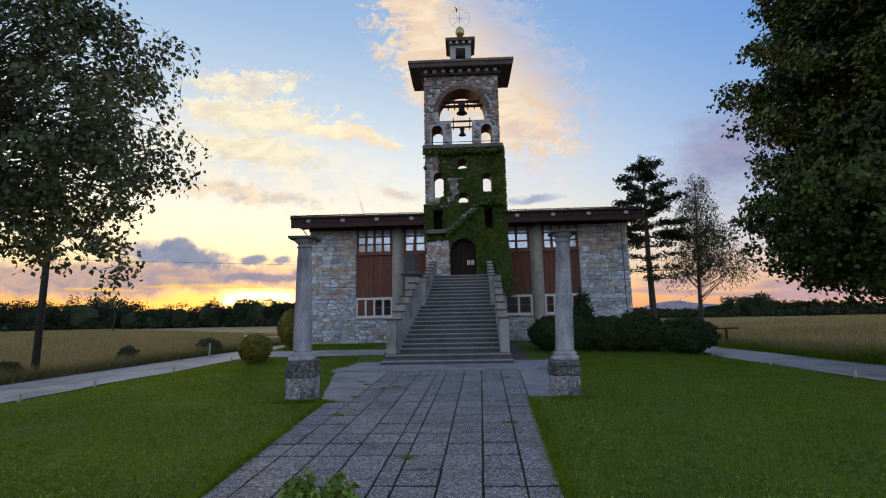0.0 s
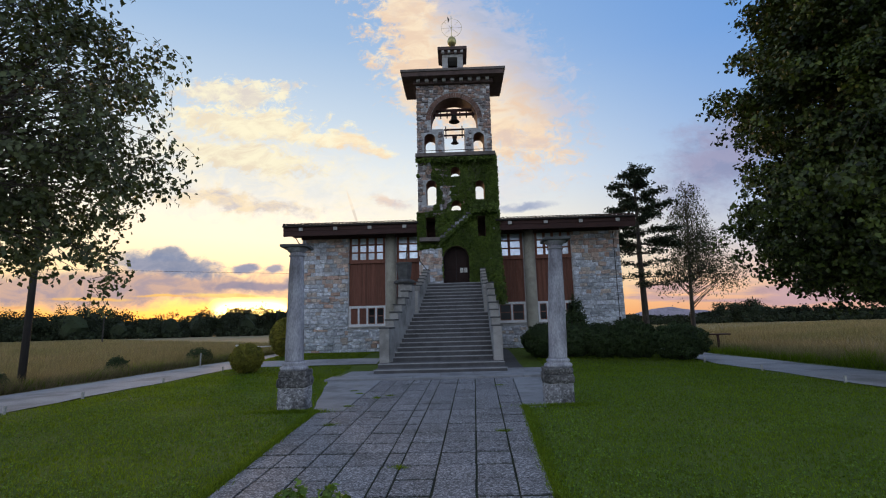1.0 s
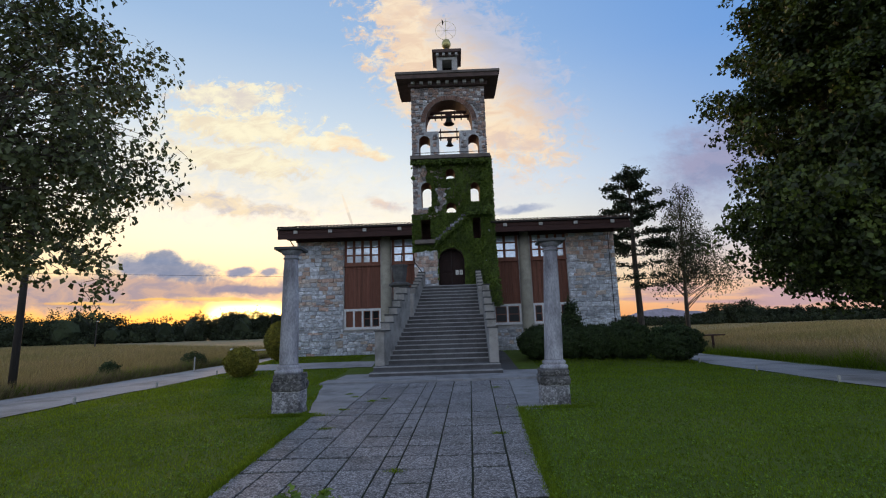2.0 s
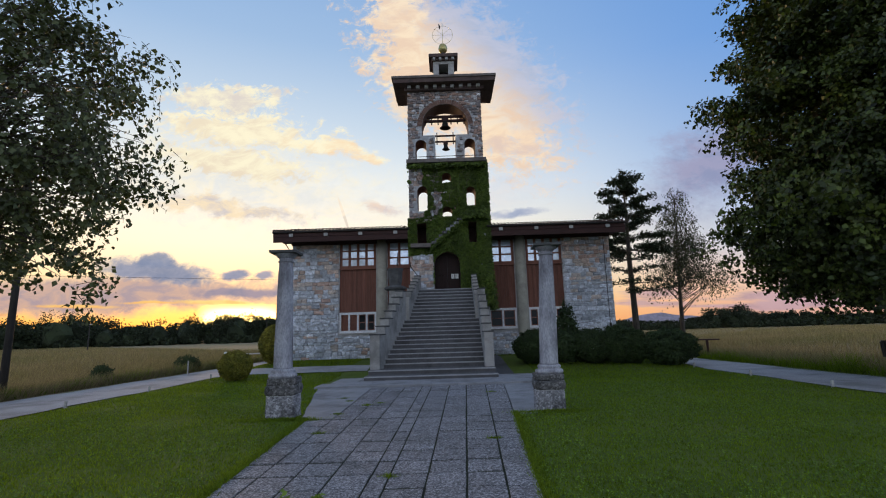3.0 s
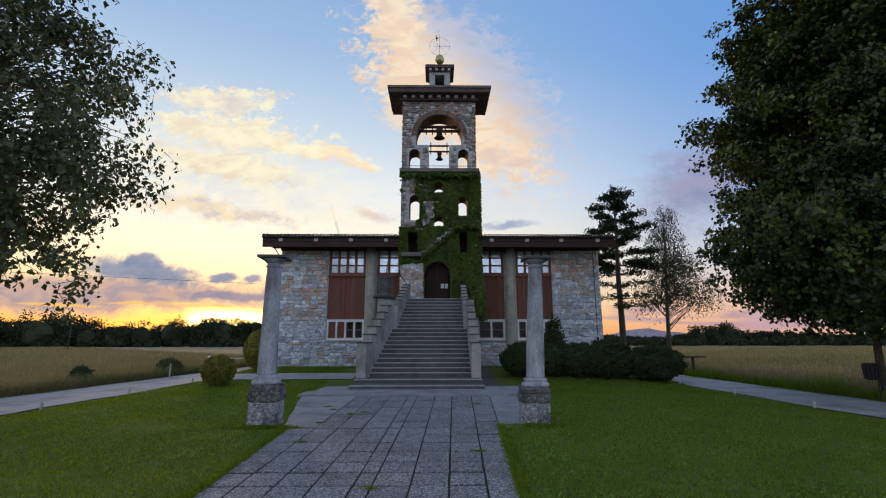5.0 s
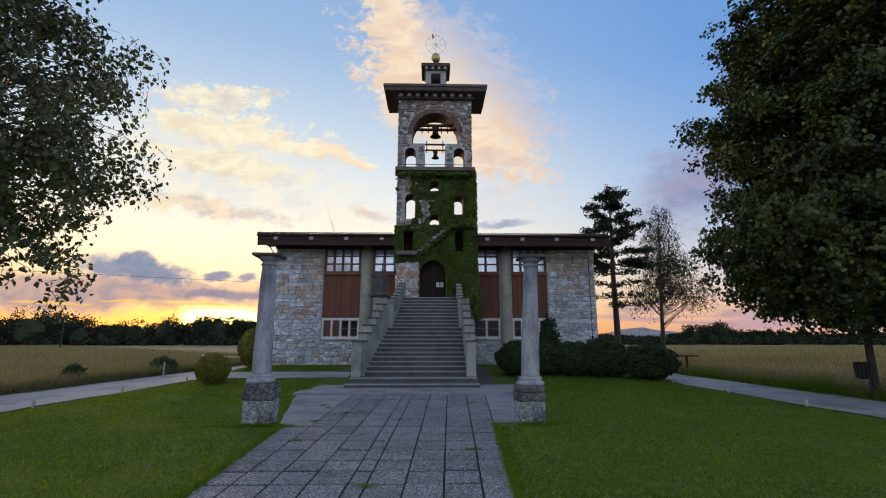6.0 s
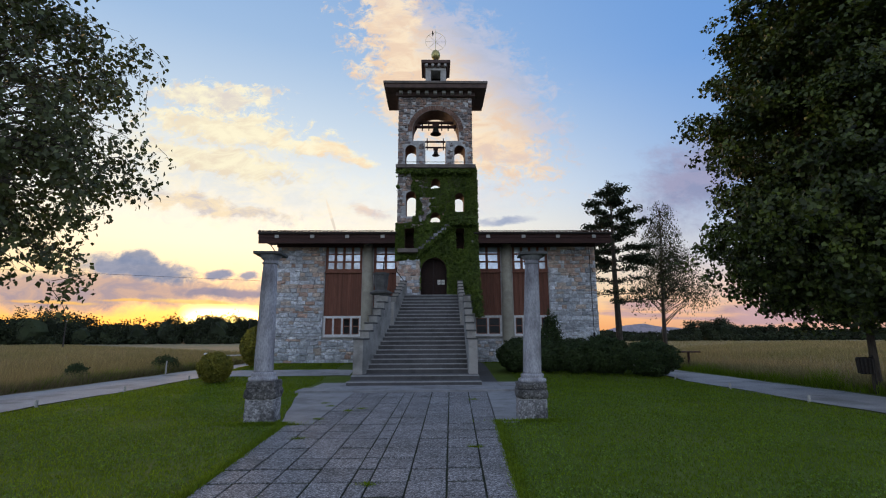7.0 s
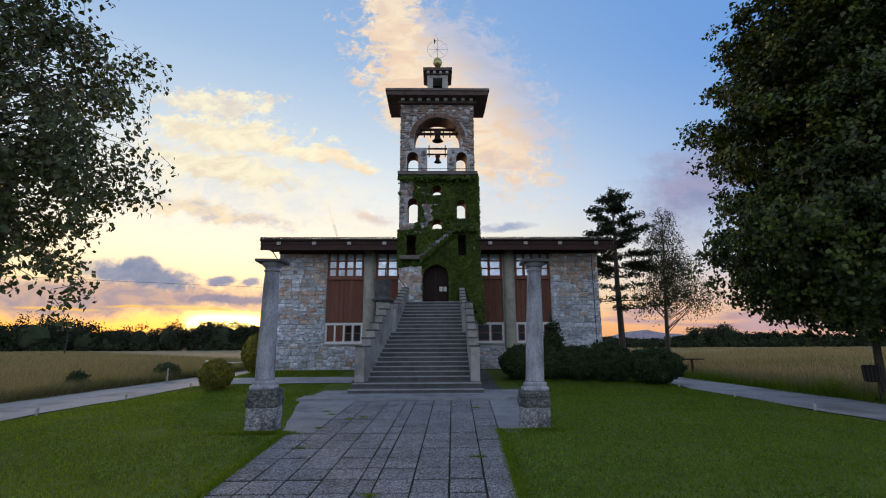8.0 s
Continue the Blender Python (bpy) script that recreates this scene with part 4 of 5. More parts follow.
        tube(ring, [(lx + 0.65 * math.cos(a), ly, wz + 0.65 * math.sin(a)), (lx + 0.65 * math.cos(b), ly, wz + 0.65 * math.sin(b))], [0.009, 0.009], 5)
    for k in range(4):
        a = math.pi * k / 4
        tube(ring, [(lx - 0.65 * math.cos(a), ly, wz - 0.65 * math.sin(a)), (lx + 0.65 * math.cos(a), ly, wz + 0.65 * math.sin(a))], [0.007, 0.007], 5)
    part("wheel_cross", ring, M["gilt"], tower, "thin gilded wheel with cross spokes")
    vane = bmesh.new()
    tube(vane, [(lx - 0.2, ly, wz + 0.4), (lx - 0.17, ly, wz + 0.58), (lx - 0.23, ly, wz + 0.8)], [0.02, 0.06, 0.015], 6)
    part("vane", vane, M["iron"], tower)
    # door
    door = part("door", pierced(arch(-0.84, 0.64, 4.12, 5.62, 16), [], TOWER_Y + 0.52, TOWER_Y + 0.6), M["door_wood"], tower, "dark double wooden church door")
    part("door_gap", block(-0.112, -0.098, TOWER_Y + 0.515, TOWER_Y + 0.53, 4.12, 6.3), M["ink"], door)
    for a in (-0.78, -0.06):
        for z in (4.25, 5.05):
            part("door_panel", block(a, a + 0.62, TOWER_Y + 0.49, TOWER_Y + 0.53, z, z + 0.68, 0.015), M["door_wood"], door)
    for k, x in enumerate((0.2, 0.43)):
        note = thing("notice", "white paper notice pinned to the church door", "notice", group="notices on the door")
        sheet = part("sheet", block(x - 0.09, x + 0.09, TOWER_Y + 0.478, TOWER_Y + 0.484, 4.86, 5.13), M["paper"], note)
        for j in range(4):
            part("line", block(x - 0.06, x + 0.05 - 0.02 * j, TOWER_Y + 0.474, TOWER_Y + 0.476, 4.93 + j * 0.045, 4.94 + j * 0.045), M["ink"], sheet)
    # stonework of the bare parts
    rng = random.Random(31)

    def keep_off(x0, x1, z0, z1):
        if in_opening(x0, x1, z0, z1):
            return True
        d = math.hypot((x0 + x1) / 2 - 0.02, (z0 + z1) / 2 - 14.1)
        return d < 1.76 and (z0 + z1) / 2 > 14.1
    global STONES
    facing, STONES = STONES, TOWER_STONES
    stones_on(tower, None, -2.24, 2.24, 11.86, 16.3, TOWER_Y, rng, (0.1, 0.2), (0.12, 0.36), keep_off, 0.05, None, 7)
    stones_on(tower, None, -2.24, 0.5, 8.0, 11.6, TOWER_Y, rng, (0.12, 0.22), (0.14, 0.4), keep_off, 0.05, None, 5)
    STONES = facing
    stones_on(tower, None, -2.24, -0.9, 4.1, 6.5, TOWER_Y, rng, (0.14, 0.26), (0.18, 0.45), keep_off, 0.045)
    return tower


def make_bells():
    y = 27.2
    yoke = thing("bell_cradle", "dark timber cradle carrying the bells across the arch", "cradle")
    for z, a in ((15.0, 1.2), (14.72, 1.36)):
        part("beam", block(-a, a, y - 0.09, y + 0.09, z - 0.06, z + 0.06, 0.01), M["dark_wood"], yoke)
    part("beam", block(-0.62, 0.63, y - 0.06, y + 0.06, 13.7, 13.78, 0.01), M["dark_wood"], yoke)
    part("beam", block(-0.62, 0.63, y - 0.06, y + 0.06, 13.33, 13.4, 0.01), M["dark_wood"], yoke)
    for x in (-1.2, -0.8, -0.4, 0.4, 0.8, 1.2):
        part("post", block(x - 0.035, x + 0.035, y - 0.05, y + 0.05, 14.5, 15.1, 0.006), M["dark_wood"], yoke)
    for x in (-0.5, 0.5):
        part("post", block(x - 0.03, x + 0.03, y - 0.05, y + 0.05, 13.2, 13.95, 0.006), M["dark_wood"], yoke)
    for z, s in ((14.25, 0.95), (12.85, 0.66)):
        bell = thing("bell", "dark bronze church bell hanging in the tower", "bell", (0.03, y, z), "bells in the tower")
        part("bell_body", lathe([(0.0, 0.5 * s), (0.12 * s, 0.49 * s), (0.17 * s, 0.4 * s), (0.2 * s, 0.2 * s), (0.27 * s, 0.06 * s), (0.36 * s, 0.0), (0.3 * s, 0.0), (0.2 * s, 0.1 * s)], 22), M["bronze"], bell, smooth=True)
        part("headstock", block(-0.22 * s, 0.22 * s, -0.08, 0.08, 0.5 * s, 0.78 * s, 0.02), M["dark_wood"], bell)
        part("clapper", tube(bmesh.new(), [(0, 0, 0.35 * s), (0, 0, -0.06 * s), (0, 0, -0.14 * s)], [0.02, 0.035, 0.015], 6), M["iron"], bell)


def make_ivy():
    rng = np.random.default_rng(3)
    n = 105000
    x, z = rng.uniform(-2.3, 2.42, n), rng.uniform(3.2, 11.85, n)
    f = np.array([noise.noise((a * 0.9, 3.1, b * 0.9)) + 0.6 * noise.noise((a * 2.6, 9.0, b * 2.6)) for a, b in zip(x, z)])
    want = np.full(n, 1.5)
    bare = smooth((-1.1 - x) / 0.5) * smooth((z - 8.2) / 0.7) * smooth((12.0 - z) / 0.4)
    want -= 1.5 * bare + 0.62 * smooth((0.1 - x) / 0.8) * smooth((z - 8.3) / 0.5) * smooth((10.2 - z) / 0.5)
    want -= 2.4 * smooth((-0.8 - x) / 0.15) * smooth((6.35 - z) / 0.35)
    want -= 3.0 * (x < 0.66) * (z < 4.4)
    ok = f + want > 0.75
    for k in range(n):
        if ok[k] and in_opening(x[k], x[k], z[k], z[k], 0.0):
            ok[k] = False
    x, z, f = x[ok], z[ok], f[ok]
    thick = 0.05 + 0.09 * np.clip(f + 0.3, 0, 1) + 0.13 * smooth((x - 1.2) / 1.0) * smooth((7 - z) / 3)
    y = TOWER_Y - 0.02 - thick * rng.uniform(0.2, 1.0, len(x))
    c = np.stack([x, y, z], 1)
    # leaves hanging over ledges and the tower's right edge
    m = 5000
    e = np.stack([rng.uniform(2.2, 2.5, m), rng.uniform(TOWER_Y - 0.1, TOWER_BACK, m), rng.uniform(3.0, 11.7, m)], 1)
    e[:, 0] += 0.25 * smooth((6.5 - e[:, 2]) / 3) * rng.uniform(0, 1, m)
    g = np.stack([rng.uniform(-2.3, 2.35, 2600), TOWER_Y - rng.uniform(0.05, 0.46, 2600), 11.56 - np.abs(rng.normal(0, 0.1, 2600))], 1)
    h = np.stack([rng.uniform(0.8, 2.35, 2600), TOWER_Y - rng.uniform(0.05, 0.52, 2600), 8.5 - rng.uniform(-0.14, 0.3, 2600)], 1)
    i = -1.0 + 1.9 * rng.uniform(0, 1, 2600) ** 1.5
    st = np.stack([i, TOWER_Y - rng.uniform(0.03, 0.36, 2600), 6.72 + (i + 0.95) * 0.885 - rng.uniform(0.0, 0.28, 2600)], 1)
    c = np.concatenate([c, e, g, h, st])
    face = np.tile(np.array([[0.15, -1.0, 0.35]]), (len(c), 1))
    ob = thing("ivy", "dense green ivy covering the tower wall", "ivy", kind="stuff")
    leaves = new("leaves", leaf_mesh("leaves", c, 0.105, M["ivy"], rng, face, 1.25, 0.6, 0.5))
    leaves.parent = ob
    rr = random.Random(7)
    stems = bmesh.new()
    for k in range(60):
        px, pz = rr.uniform(-2.0, 1.2), rr.uniform(8.2, 11.0)
        pts = [(px, TOWER_Y - 0.06, pz)]
        for s in range(5):
            px, pz = px + rr.uniform(-0.18, 0.26), pz + rr.uniform(0.05, 0.3)
            pts.append((px, TOWER_Y - 0.14, pz))
        if not any(in_opening(p[0], p[0], p[2], p[2]) for p in pts):
            tube(stems, pts, [0.014, 0.013, 0.012, 0.01, 0.008, 0.005], 5)
    part("stem", stems, M["ivy_wood"], ob)


# ---- the outdoor stairs ----
RISE, RUN, FOOT = 0.18865, 0.3, 19.45
STEPS = 22


def side_left(y):
    """The inner face of the left parapet."""
    return -2.93 + (y - 19.6) * 0.205 if y < 23.2 else -2.19 + (y - 23.2) * 0.12


def make_stairs():
    stairs = thing("staircase", "broad grey concrete outdoor staircase up to the church door", "staircase")
    for i in range(STEPS):
        y = (18.3, 19.05)[i] if i < 2 else FOOT + i * RUN
        z = 0.39 + (i - 1) * RISE if i else 0.22
        back = y + (RUN if i > 1 else 1.1) + 0.05 if i < STEPS - 1 else TOWER_Y - 0.01
        if i == 0:
            a, b = -3.4, 1.70
        elif i == 1:
            a, b = -3.36, 1.68
        else:
            a, b = side_left(y) - 0.1, 1.36
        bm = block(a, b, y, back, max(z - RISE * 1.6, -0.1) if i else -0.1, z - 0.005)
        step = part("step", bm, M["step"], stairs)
        # paler strip along the front edge of each dark step
        part("nosing", block(a, b, y - 0.028, y + 0.055, z - 0.046, z, 0.008), M["nosing"], step, "pale tread edge")
    core = bmesh.new()
    v = [core.verts.new(p) for p in ((-2.7, 20.3, -0.1), (1.3, 20.3, -0.1), (1.3, 26.45, -0.1), (-1.9, 26.45, -0.1), (-1.95, 26.45, 3.7), (1.3, 26.45, 3.7))]
    for f in ((0, 1, 2, 3), (3, 2, 5, 4), (0, 4, 5, 1), (0, 3, 4), (1, 5, 2)):
        core.faces.new([v[i] for i in f])
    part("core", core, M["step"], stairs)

    def slanted(xa, xb, ya, yb, za, zb, shift):
        """An upright block whose far end is moved sideways."""
        b = block(xa, xb, ya, yb, za, zb, 0.012)
        for q in b.verts:
            q.co.x += shift * (q.co.y - ya) / (yb - ya)
        return b
    # lower parapets: seven stepped blocks with thin dark caps; then lower ones up to the tower
    for side in (-1, 1):
        for i in range(7):
            ya, yb = (19.8 if i else 19.4) + i * 0.5, 19.8 + (i + 1) * 0.5 + (0.04 if i < 6 else 0.0)
            top = 1.82 + i * 0.345
            if side < 0:
                o, w, sh = -3.36 + i * 0.115, 0.39 - i * 0.01, 0.115
            else:
                o, w, sh = 1.30 + i * 0.008, 0.37 - i * 0.006, 0.008
            foot = 0.39 if i == 0 else 0.2
            body = part("parapet_block", slanted(o, o + w, ya, yb - 0.045 if i < 6 else yb, foot - 0.3 if i else 0.392, top - 0.06, sh), M["concrete"], stairs)
            part("cap", slanted(o - 0.03, o + w + 0.03, ya - 0.035, yb - 0.02, top - 0.058, top, sh), M["cap"], body, "dark weathered cap")
        for i in range(7):
            ya, yb = 23.3 + i * 0.45, 23.3 + (i + 1) * 0.45
            top = 3.72 + i * 0.21 if i else 3.62
            if side < 0:
                o, w, sh = -2.36 + i * 0.062, 0.3, 0.062
            else:
                o, w, sh = 1.2 + i * 0.004, 0.28, 0.004
            body = part("parapet_block", slanted(o, o + w, ya + 0.004, yb, 1.5 + i * 0.25, top - 0.05, sh), M["concrete"], stairs)
            if i:
                part("cap", slanted(o - 0.02, o + w + 0.02, ya - 0.02, yb - 0.02, top - 0.048, top, sh), M["cap"], body, "dark weathered cap")
    rail = bmesh.new()
    tube(rail, [(-2.1, 25.0, 5.6), (-2.1, 25.0, 5.35), (-1.75, 26.3, 4.95), (-1.7, 26.4, 4.3)], [0.025] * 4, 6)
    part("hand_bar", rail, M["iron"], stairs, "dark iron hand bar")
    # the stone urn beside the stairs
    pipe = thing("down_conductor", "thin dark lightning conductor pipe on the stone wall", "pipe")
    part("pipe", tube(bmesh.new(), [(9.36, WALL_Y - 0.1, 7.2), (9.36, WALL_Y - 0.1, 0.4)], [0.018, 0.018], 6), M["iron"], pipe)
    part("joint_box", block(9.3, 9.42, WALL_Y - 0.15, WALL_Y - 0.06, 1.9, 2.1, 0.01), M["iron"], pipe)
    urn = thing("stone_urn", "dark weathered stone bowl on a block beside the stairs", "urn", (-2.82, 24.1, 0.08))
    part("support", block(-0.3, 0.3, -0.3, 0.3, 0.1, 3.9, 0.02), M["concrete"], urn)
    part("base", lathe([(0.4, 3.9), (0.56, 3.98), (0.57, 4.06), (0.4, 4.16)], 6), M["cap"], urn)
    part("bowl", lathe([(0.3, 4.16), (0.36, 4.5), (0.38, 4.9), (0.42, 4.98), (0.42, 5.05), (0.32, 5.06)], 6), M["cap"], urn)
    part("spike", tube(bmesh.new(), [(0.1, 0, 5.2), (0.14, 0, 5.9)], [0.04, 0.012], 6), M["iron"], urn)


# ---- the two free-standing columns ----
def make_column(x, y, turn, lift, tall, group, shift, lean):
    col = thing("column", "weathered grey stone column on a rough stacked plinth", "column", (x, y, -0.03), group, turn=turn)
    rng = random.Random(int(x * 10))

    def rough(half, low, high, bulge, amount, seed):
        """A worn stone block: rounded corners, hollows and chips."""
        bm = block(-half, half, -half, half, low, high)
        bmesh.ops.subdivide_edges(bm, edges=bm.edges, cuts=13, use_grid_fill=True)
        for v in bm.verts:
            f = (v.co.z - low) / (high - low)
            swell = 1 + bulge * math.sin(math.pi * f)
            corner = max(0, abs(v.co.x) / half - 0.82) * max(0, abs(v.co.y) / half - 0.82)
            rim = max(0, abs(2 * f - 1) - 0.8) * 0.12
            v.co.x, v.co.y = v.co.x * (swell - corner * 2.2 - rim), v.co.y * (swell - corner * 2.2 - rim)
            v.co += amount * noise.noise_vector(v.co * 4.5 + Vector((seed, 0, 0))) + amount * 0.6 * noise.noise_vector(v.co * 13 + Vector((0, seed, 0)))
        return bm
    full = 0.80 + lift
    part("plinth_block", rough(0.325, -0.06, full * 0.56, 0.0, 0.016, 1), M["plinth_pale"], col, "pale bluish stone block", True)
    part("mortar_bed", rough(0.325, full * 0.56, full * 0.585, 0.0, 0.006, 3), M["mortar"], col)
    part("plinth_block", rough(0.335, full * 0.585, full * 0.83, 0.045, 0.024, 5), M["plinth"], col, "dark lichen-covered stone block", True)
    part("plinth_block", rough(0.318, full * 0.832, full, 0.02, 0.014, 9), M["plinth"], col, "", True)
    b = 0.80 + lift
    top = tall - 0.28

    def leaning(bm):
        for v in bm.verts:
            f = (v.co.z - b) / (tall - b)
            v.co.x += shift + lean * f
            v.co += 0.006 * noise.noise_vector(v.co * 5)
        return bm
    part("base", leaning(lathe([(0.31, b), (0.325, b + 0.04), (0.315, b + 0.08), (0.26, b + 0.1), (0.26, b + 0.12), (0.275, b + 0.15), (0.265, b + 0.18), (0.225, b + 0.2)], 32)), M["old_stone"], col, smooth=True)
    part("shaft", leaning(lathe([(0.222, b + 0.2), (0.212, b + 0.24), (0.21, b + 0.5), (0.208, b + 0.8), (0.2, b + 1.2), (0.195, b + 1.5), (0.183, b + 1.9), (0.172, top - 0.3), (0.158, top)], 36)), M["old_stone"], col, smooth=True)
    part("neck", leaning(lathe([(0.165, top), (0.185, top + 0.015), (0.185, top + 0.04), (0.16, top + 0.05), (0.16, top + 0.1)], 32)), M["old_stone"], col, smooth=True)
    part("capital", leaning(lathe([(0.16, top + 0.1), (0.2, top + 0.13), (0.25, top + 0.19), (0.26, top + 0.21)], 32)), M["old_stone"], col, smooth=True)
    part("abacus", leaning(block(-0.32, 0.32, -0.32, 0.32, top + 0.21, top + 0.275, 0.012)), M["cap"], col)


make_church()
make_roof()
TOWER = make_tower()
make_bells()
make_ivy()
make_stairs()
make_column(-3.97, 11.2, 2, 0.10, 3.86, "columns of the forecourt", -0.04, 0.0)
make_column(2.14, 11.3, -3, 0.02, 3.86, "columns of the forecourt", 0.04, 0.11)
make_paving()


# ---- plants ----
def make_tree(name, label, category, base, tall, radius, crowns, twigs, leaves, size, leaf_mat, bark, seed, lean=(0, 0), hang=0.0, spread=0.35, shell=0.6, limb=0.35, group="", bare=0.3, length=1.5):
    """A tree: a tapered leaning trunk, limbs that reach for clumps of twigs inside the crowns (centre, radii), and leaves round the twigs."""
    rng = np.random.default_rng(seed)
    tree = thing(name, label, category, base, group)
    wood = bmesh.new()
    N = 9
    stem = []
    for i in range(N):
        f = i / (N - 1)
        stem.append(Vector((lean[0] * f + 0.12 * math.sin(3.1 * f + seed), lean[1] * f + 0.12 * math.sin(2.3 * f + 2 * seed), tall * f - 0.05)))
    tube(wood, stem, [radius * (1.25 if i == 0 else 1.0 - 0.88 * i / (N - 1)) for i in range(N)], 10)
    spots = []
    total = sum(c[1][0] * c[1][1] * c[1][2] for c in crowns)
    for (c, r) in crowns:
        k = max(4, int(twigs * r[0] * r[1] * r[2] / total))
        d = rng.normal(size=(k, 3))
        d /= np.linalg.norm(d, axis=1)[:, None]
        q = rng.uniform(0, 1, k) ** (1 / 3)
        q = shell + (1 - shell) * q
        q *= rng.uniform(0.8, 1.08, k)
        spots.append(np.asarray(c) + d * q[:, None] * np.asarray(r))
    spots = np.concatenate(spots)
    centres, out = [], []
    per = max(1, leaves // len(spots))
    for s in spots:
        s = Vector(s)
        f = min(max((s.z - 0.85 * math.hypot(s.x - lean[0] * 0.5, s.y - lean[1] * 0.5)) / tall, bare) + rng.uniform(0, 0.25), 0.97)
        j = f * (N - 1)
        a = stem[int(j)].lerp(stem[min(int(j) + 1, N - 1)], j - int(j))
        mid = a.lerp(s, 0.55) + Vector((0, 0, 0.10 * (s - a).length)) + Vector(rng.normal(0, 0.06, 3)) * (s - a).length
        r0 = max(0.014, radius * limb * (1 - f) * min(1.0, (s - a).length / 3))
        tube(wood, [a, a.lerp(mid, 0.5), mid, mid.lerp(s, 0.8)], [r0, r0 * 0.75, r0 * 0.45, 0.004], 5)
        side = Vector(rng.normal(0, 1, 3))
        side.z *= 0.4
        for t in range(3):
            w = s.lerp(mid, rng.uniform(0.0, 0.5) if t else 0.0)
            e = w + side.normalized() * rng.uniform(0.5, 1.0) * spread * 1.5 + Vector((rng.normal(0, 0.15), rng.normal(0, 0.15), -hang * rng.uniform(0.2, 1.0)))
            tube(wood, [w, w.lerp(e, 0.5) + Vector((0, 0, 0.06)), e], [0.009, 0.006, 0.003], 3)
            m = per // 3 + 1
            g = rng.uniform(0, 1, m)[:, None]
            pts = np.asarray(w) * (1 - g) + np.asarray(e) * g + rng.normal(0, spread * 0.42, (m, 3)) * [1, 1, 0.8]
            pts[:, 2] -= hang * np.abs(rng.normal(0, 0.35, m))
            centres.append(pts)
            side = Vector(rng.normal(0, 1, 3))
            side.z *= 0.4
    centres = np.concatenate(centres)
    mid = np.mean([c[0] for c in crowns], 0)
    outward = centres - mid
    outward /= np.linalg.norm(outward, axis=1)[:, None] + 1e-6
    outward[:, 2] += 0.5
    part("trunk", wood, bark, tree)
    crown = new("crown", leaf_mesh("crown", centres, size, leaf_mat, rng, outward, length, 0.3 + hang, 0.9))
    crown.parent = tree
    return tree


def on_ground(x, y):
    return (x, y, float(height(x, y)))


def make_trees():
    make_tree("linden_tree", "large linden tree with dense dark green leaves beside the road", "tree", (14.15, 15.3, 0), 15.5, 0.115,
              [((0.5, -0.9, 8.4), (5.3, 4.9, 5.2)), ((0.4, -0.9, 5.2), (5.7, 4.9, 3.0)), ((0.5, -0.8, 12.2), (4.4, 4.2, 3.8)), ((0.3, -1.3, 4.0), (5.1, 4.4, 2.1)), ((0.5, -1.5, 3.0), (4.2, 3.6, 1.0))], 1650, 230000, 0.135, M["linden"], M["bark"], 5, (-0.9, -0.8), 0.15, 0.40, 0.5, 0.4, length=1.25)
    make_tree("birch_tree", "birch tree with drooping leafy twigs over the lawn", "tree", (-10.9, 8.3, 0), 11.6, 0.19,
              [((0.5, 0.4, 5.5), (4.3, 4.0, 2.1)), ((0.3, 0.4, 8.7), (4.1, 3.8, 1.6)), ((1.9, 1.0, 7.4), (2.9, 2.8, 1.8)), ((3.7, 0.9, 3.1), (0.3, 0.3, 0.7)), ((2.0, 0.9, 4.0), (1.9, 1.5, 0.8)), ((0.8, 0.6, 4.3), (2.6, 2.2, 1.0)), ((3.25, 0.9, 6.2), (1.95, 1.8, 1.5)), ((2.6, 1.4, 8.4), (1.7, 1.6, 1.4)), ((3.2, 1.0, 4.5), (1.7, 1.6, 1.2))], 520, 22000, 0.10, M["birch"], M["bark"], 12, (0.5, 0.4), 0.45, 0.24, 0.35, 0.3, length=1.3)
    # the thin birch beyond the hedge
    b = (19.6, 40.0)
    make_tree("birch_tree", "slender birch with sparse drooping foliage behind the hedge", "tree", on_ground(*b), 13.0, 0.2,
              [((0.2, 0, 9.3), (1.9, 2.0, 3.4)), ((2.6, 0, 6.4), (2.3, 1.8, 1.5)), ((-1.2, 0, 6.4), (1.9, 1.6, 1.5)), ((0.4, 0, 12.6), (1.2, 1.0, 1.5)), ((1.6, 0, 8.6), (1.8, 1.6, 1.6))], 380, 10000, 0.10, M["birch_far"], M["bark"], 23, (0.3, 0), 1.3, 0.36, 0.3, 0.26, bare=0.2)


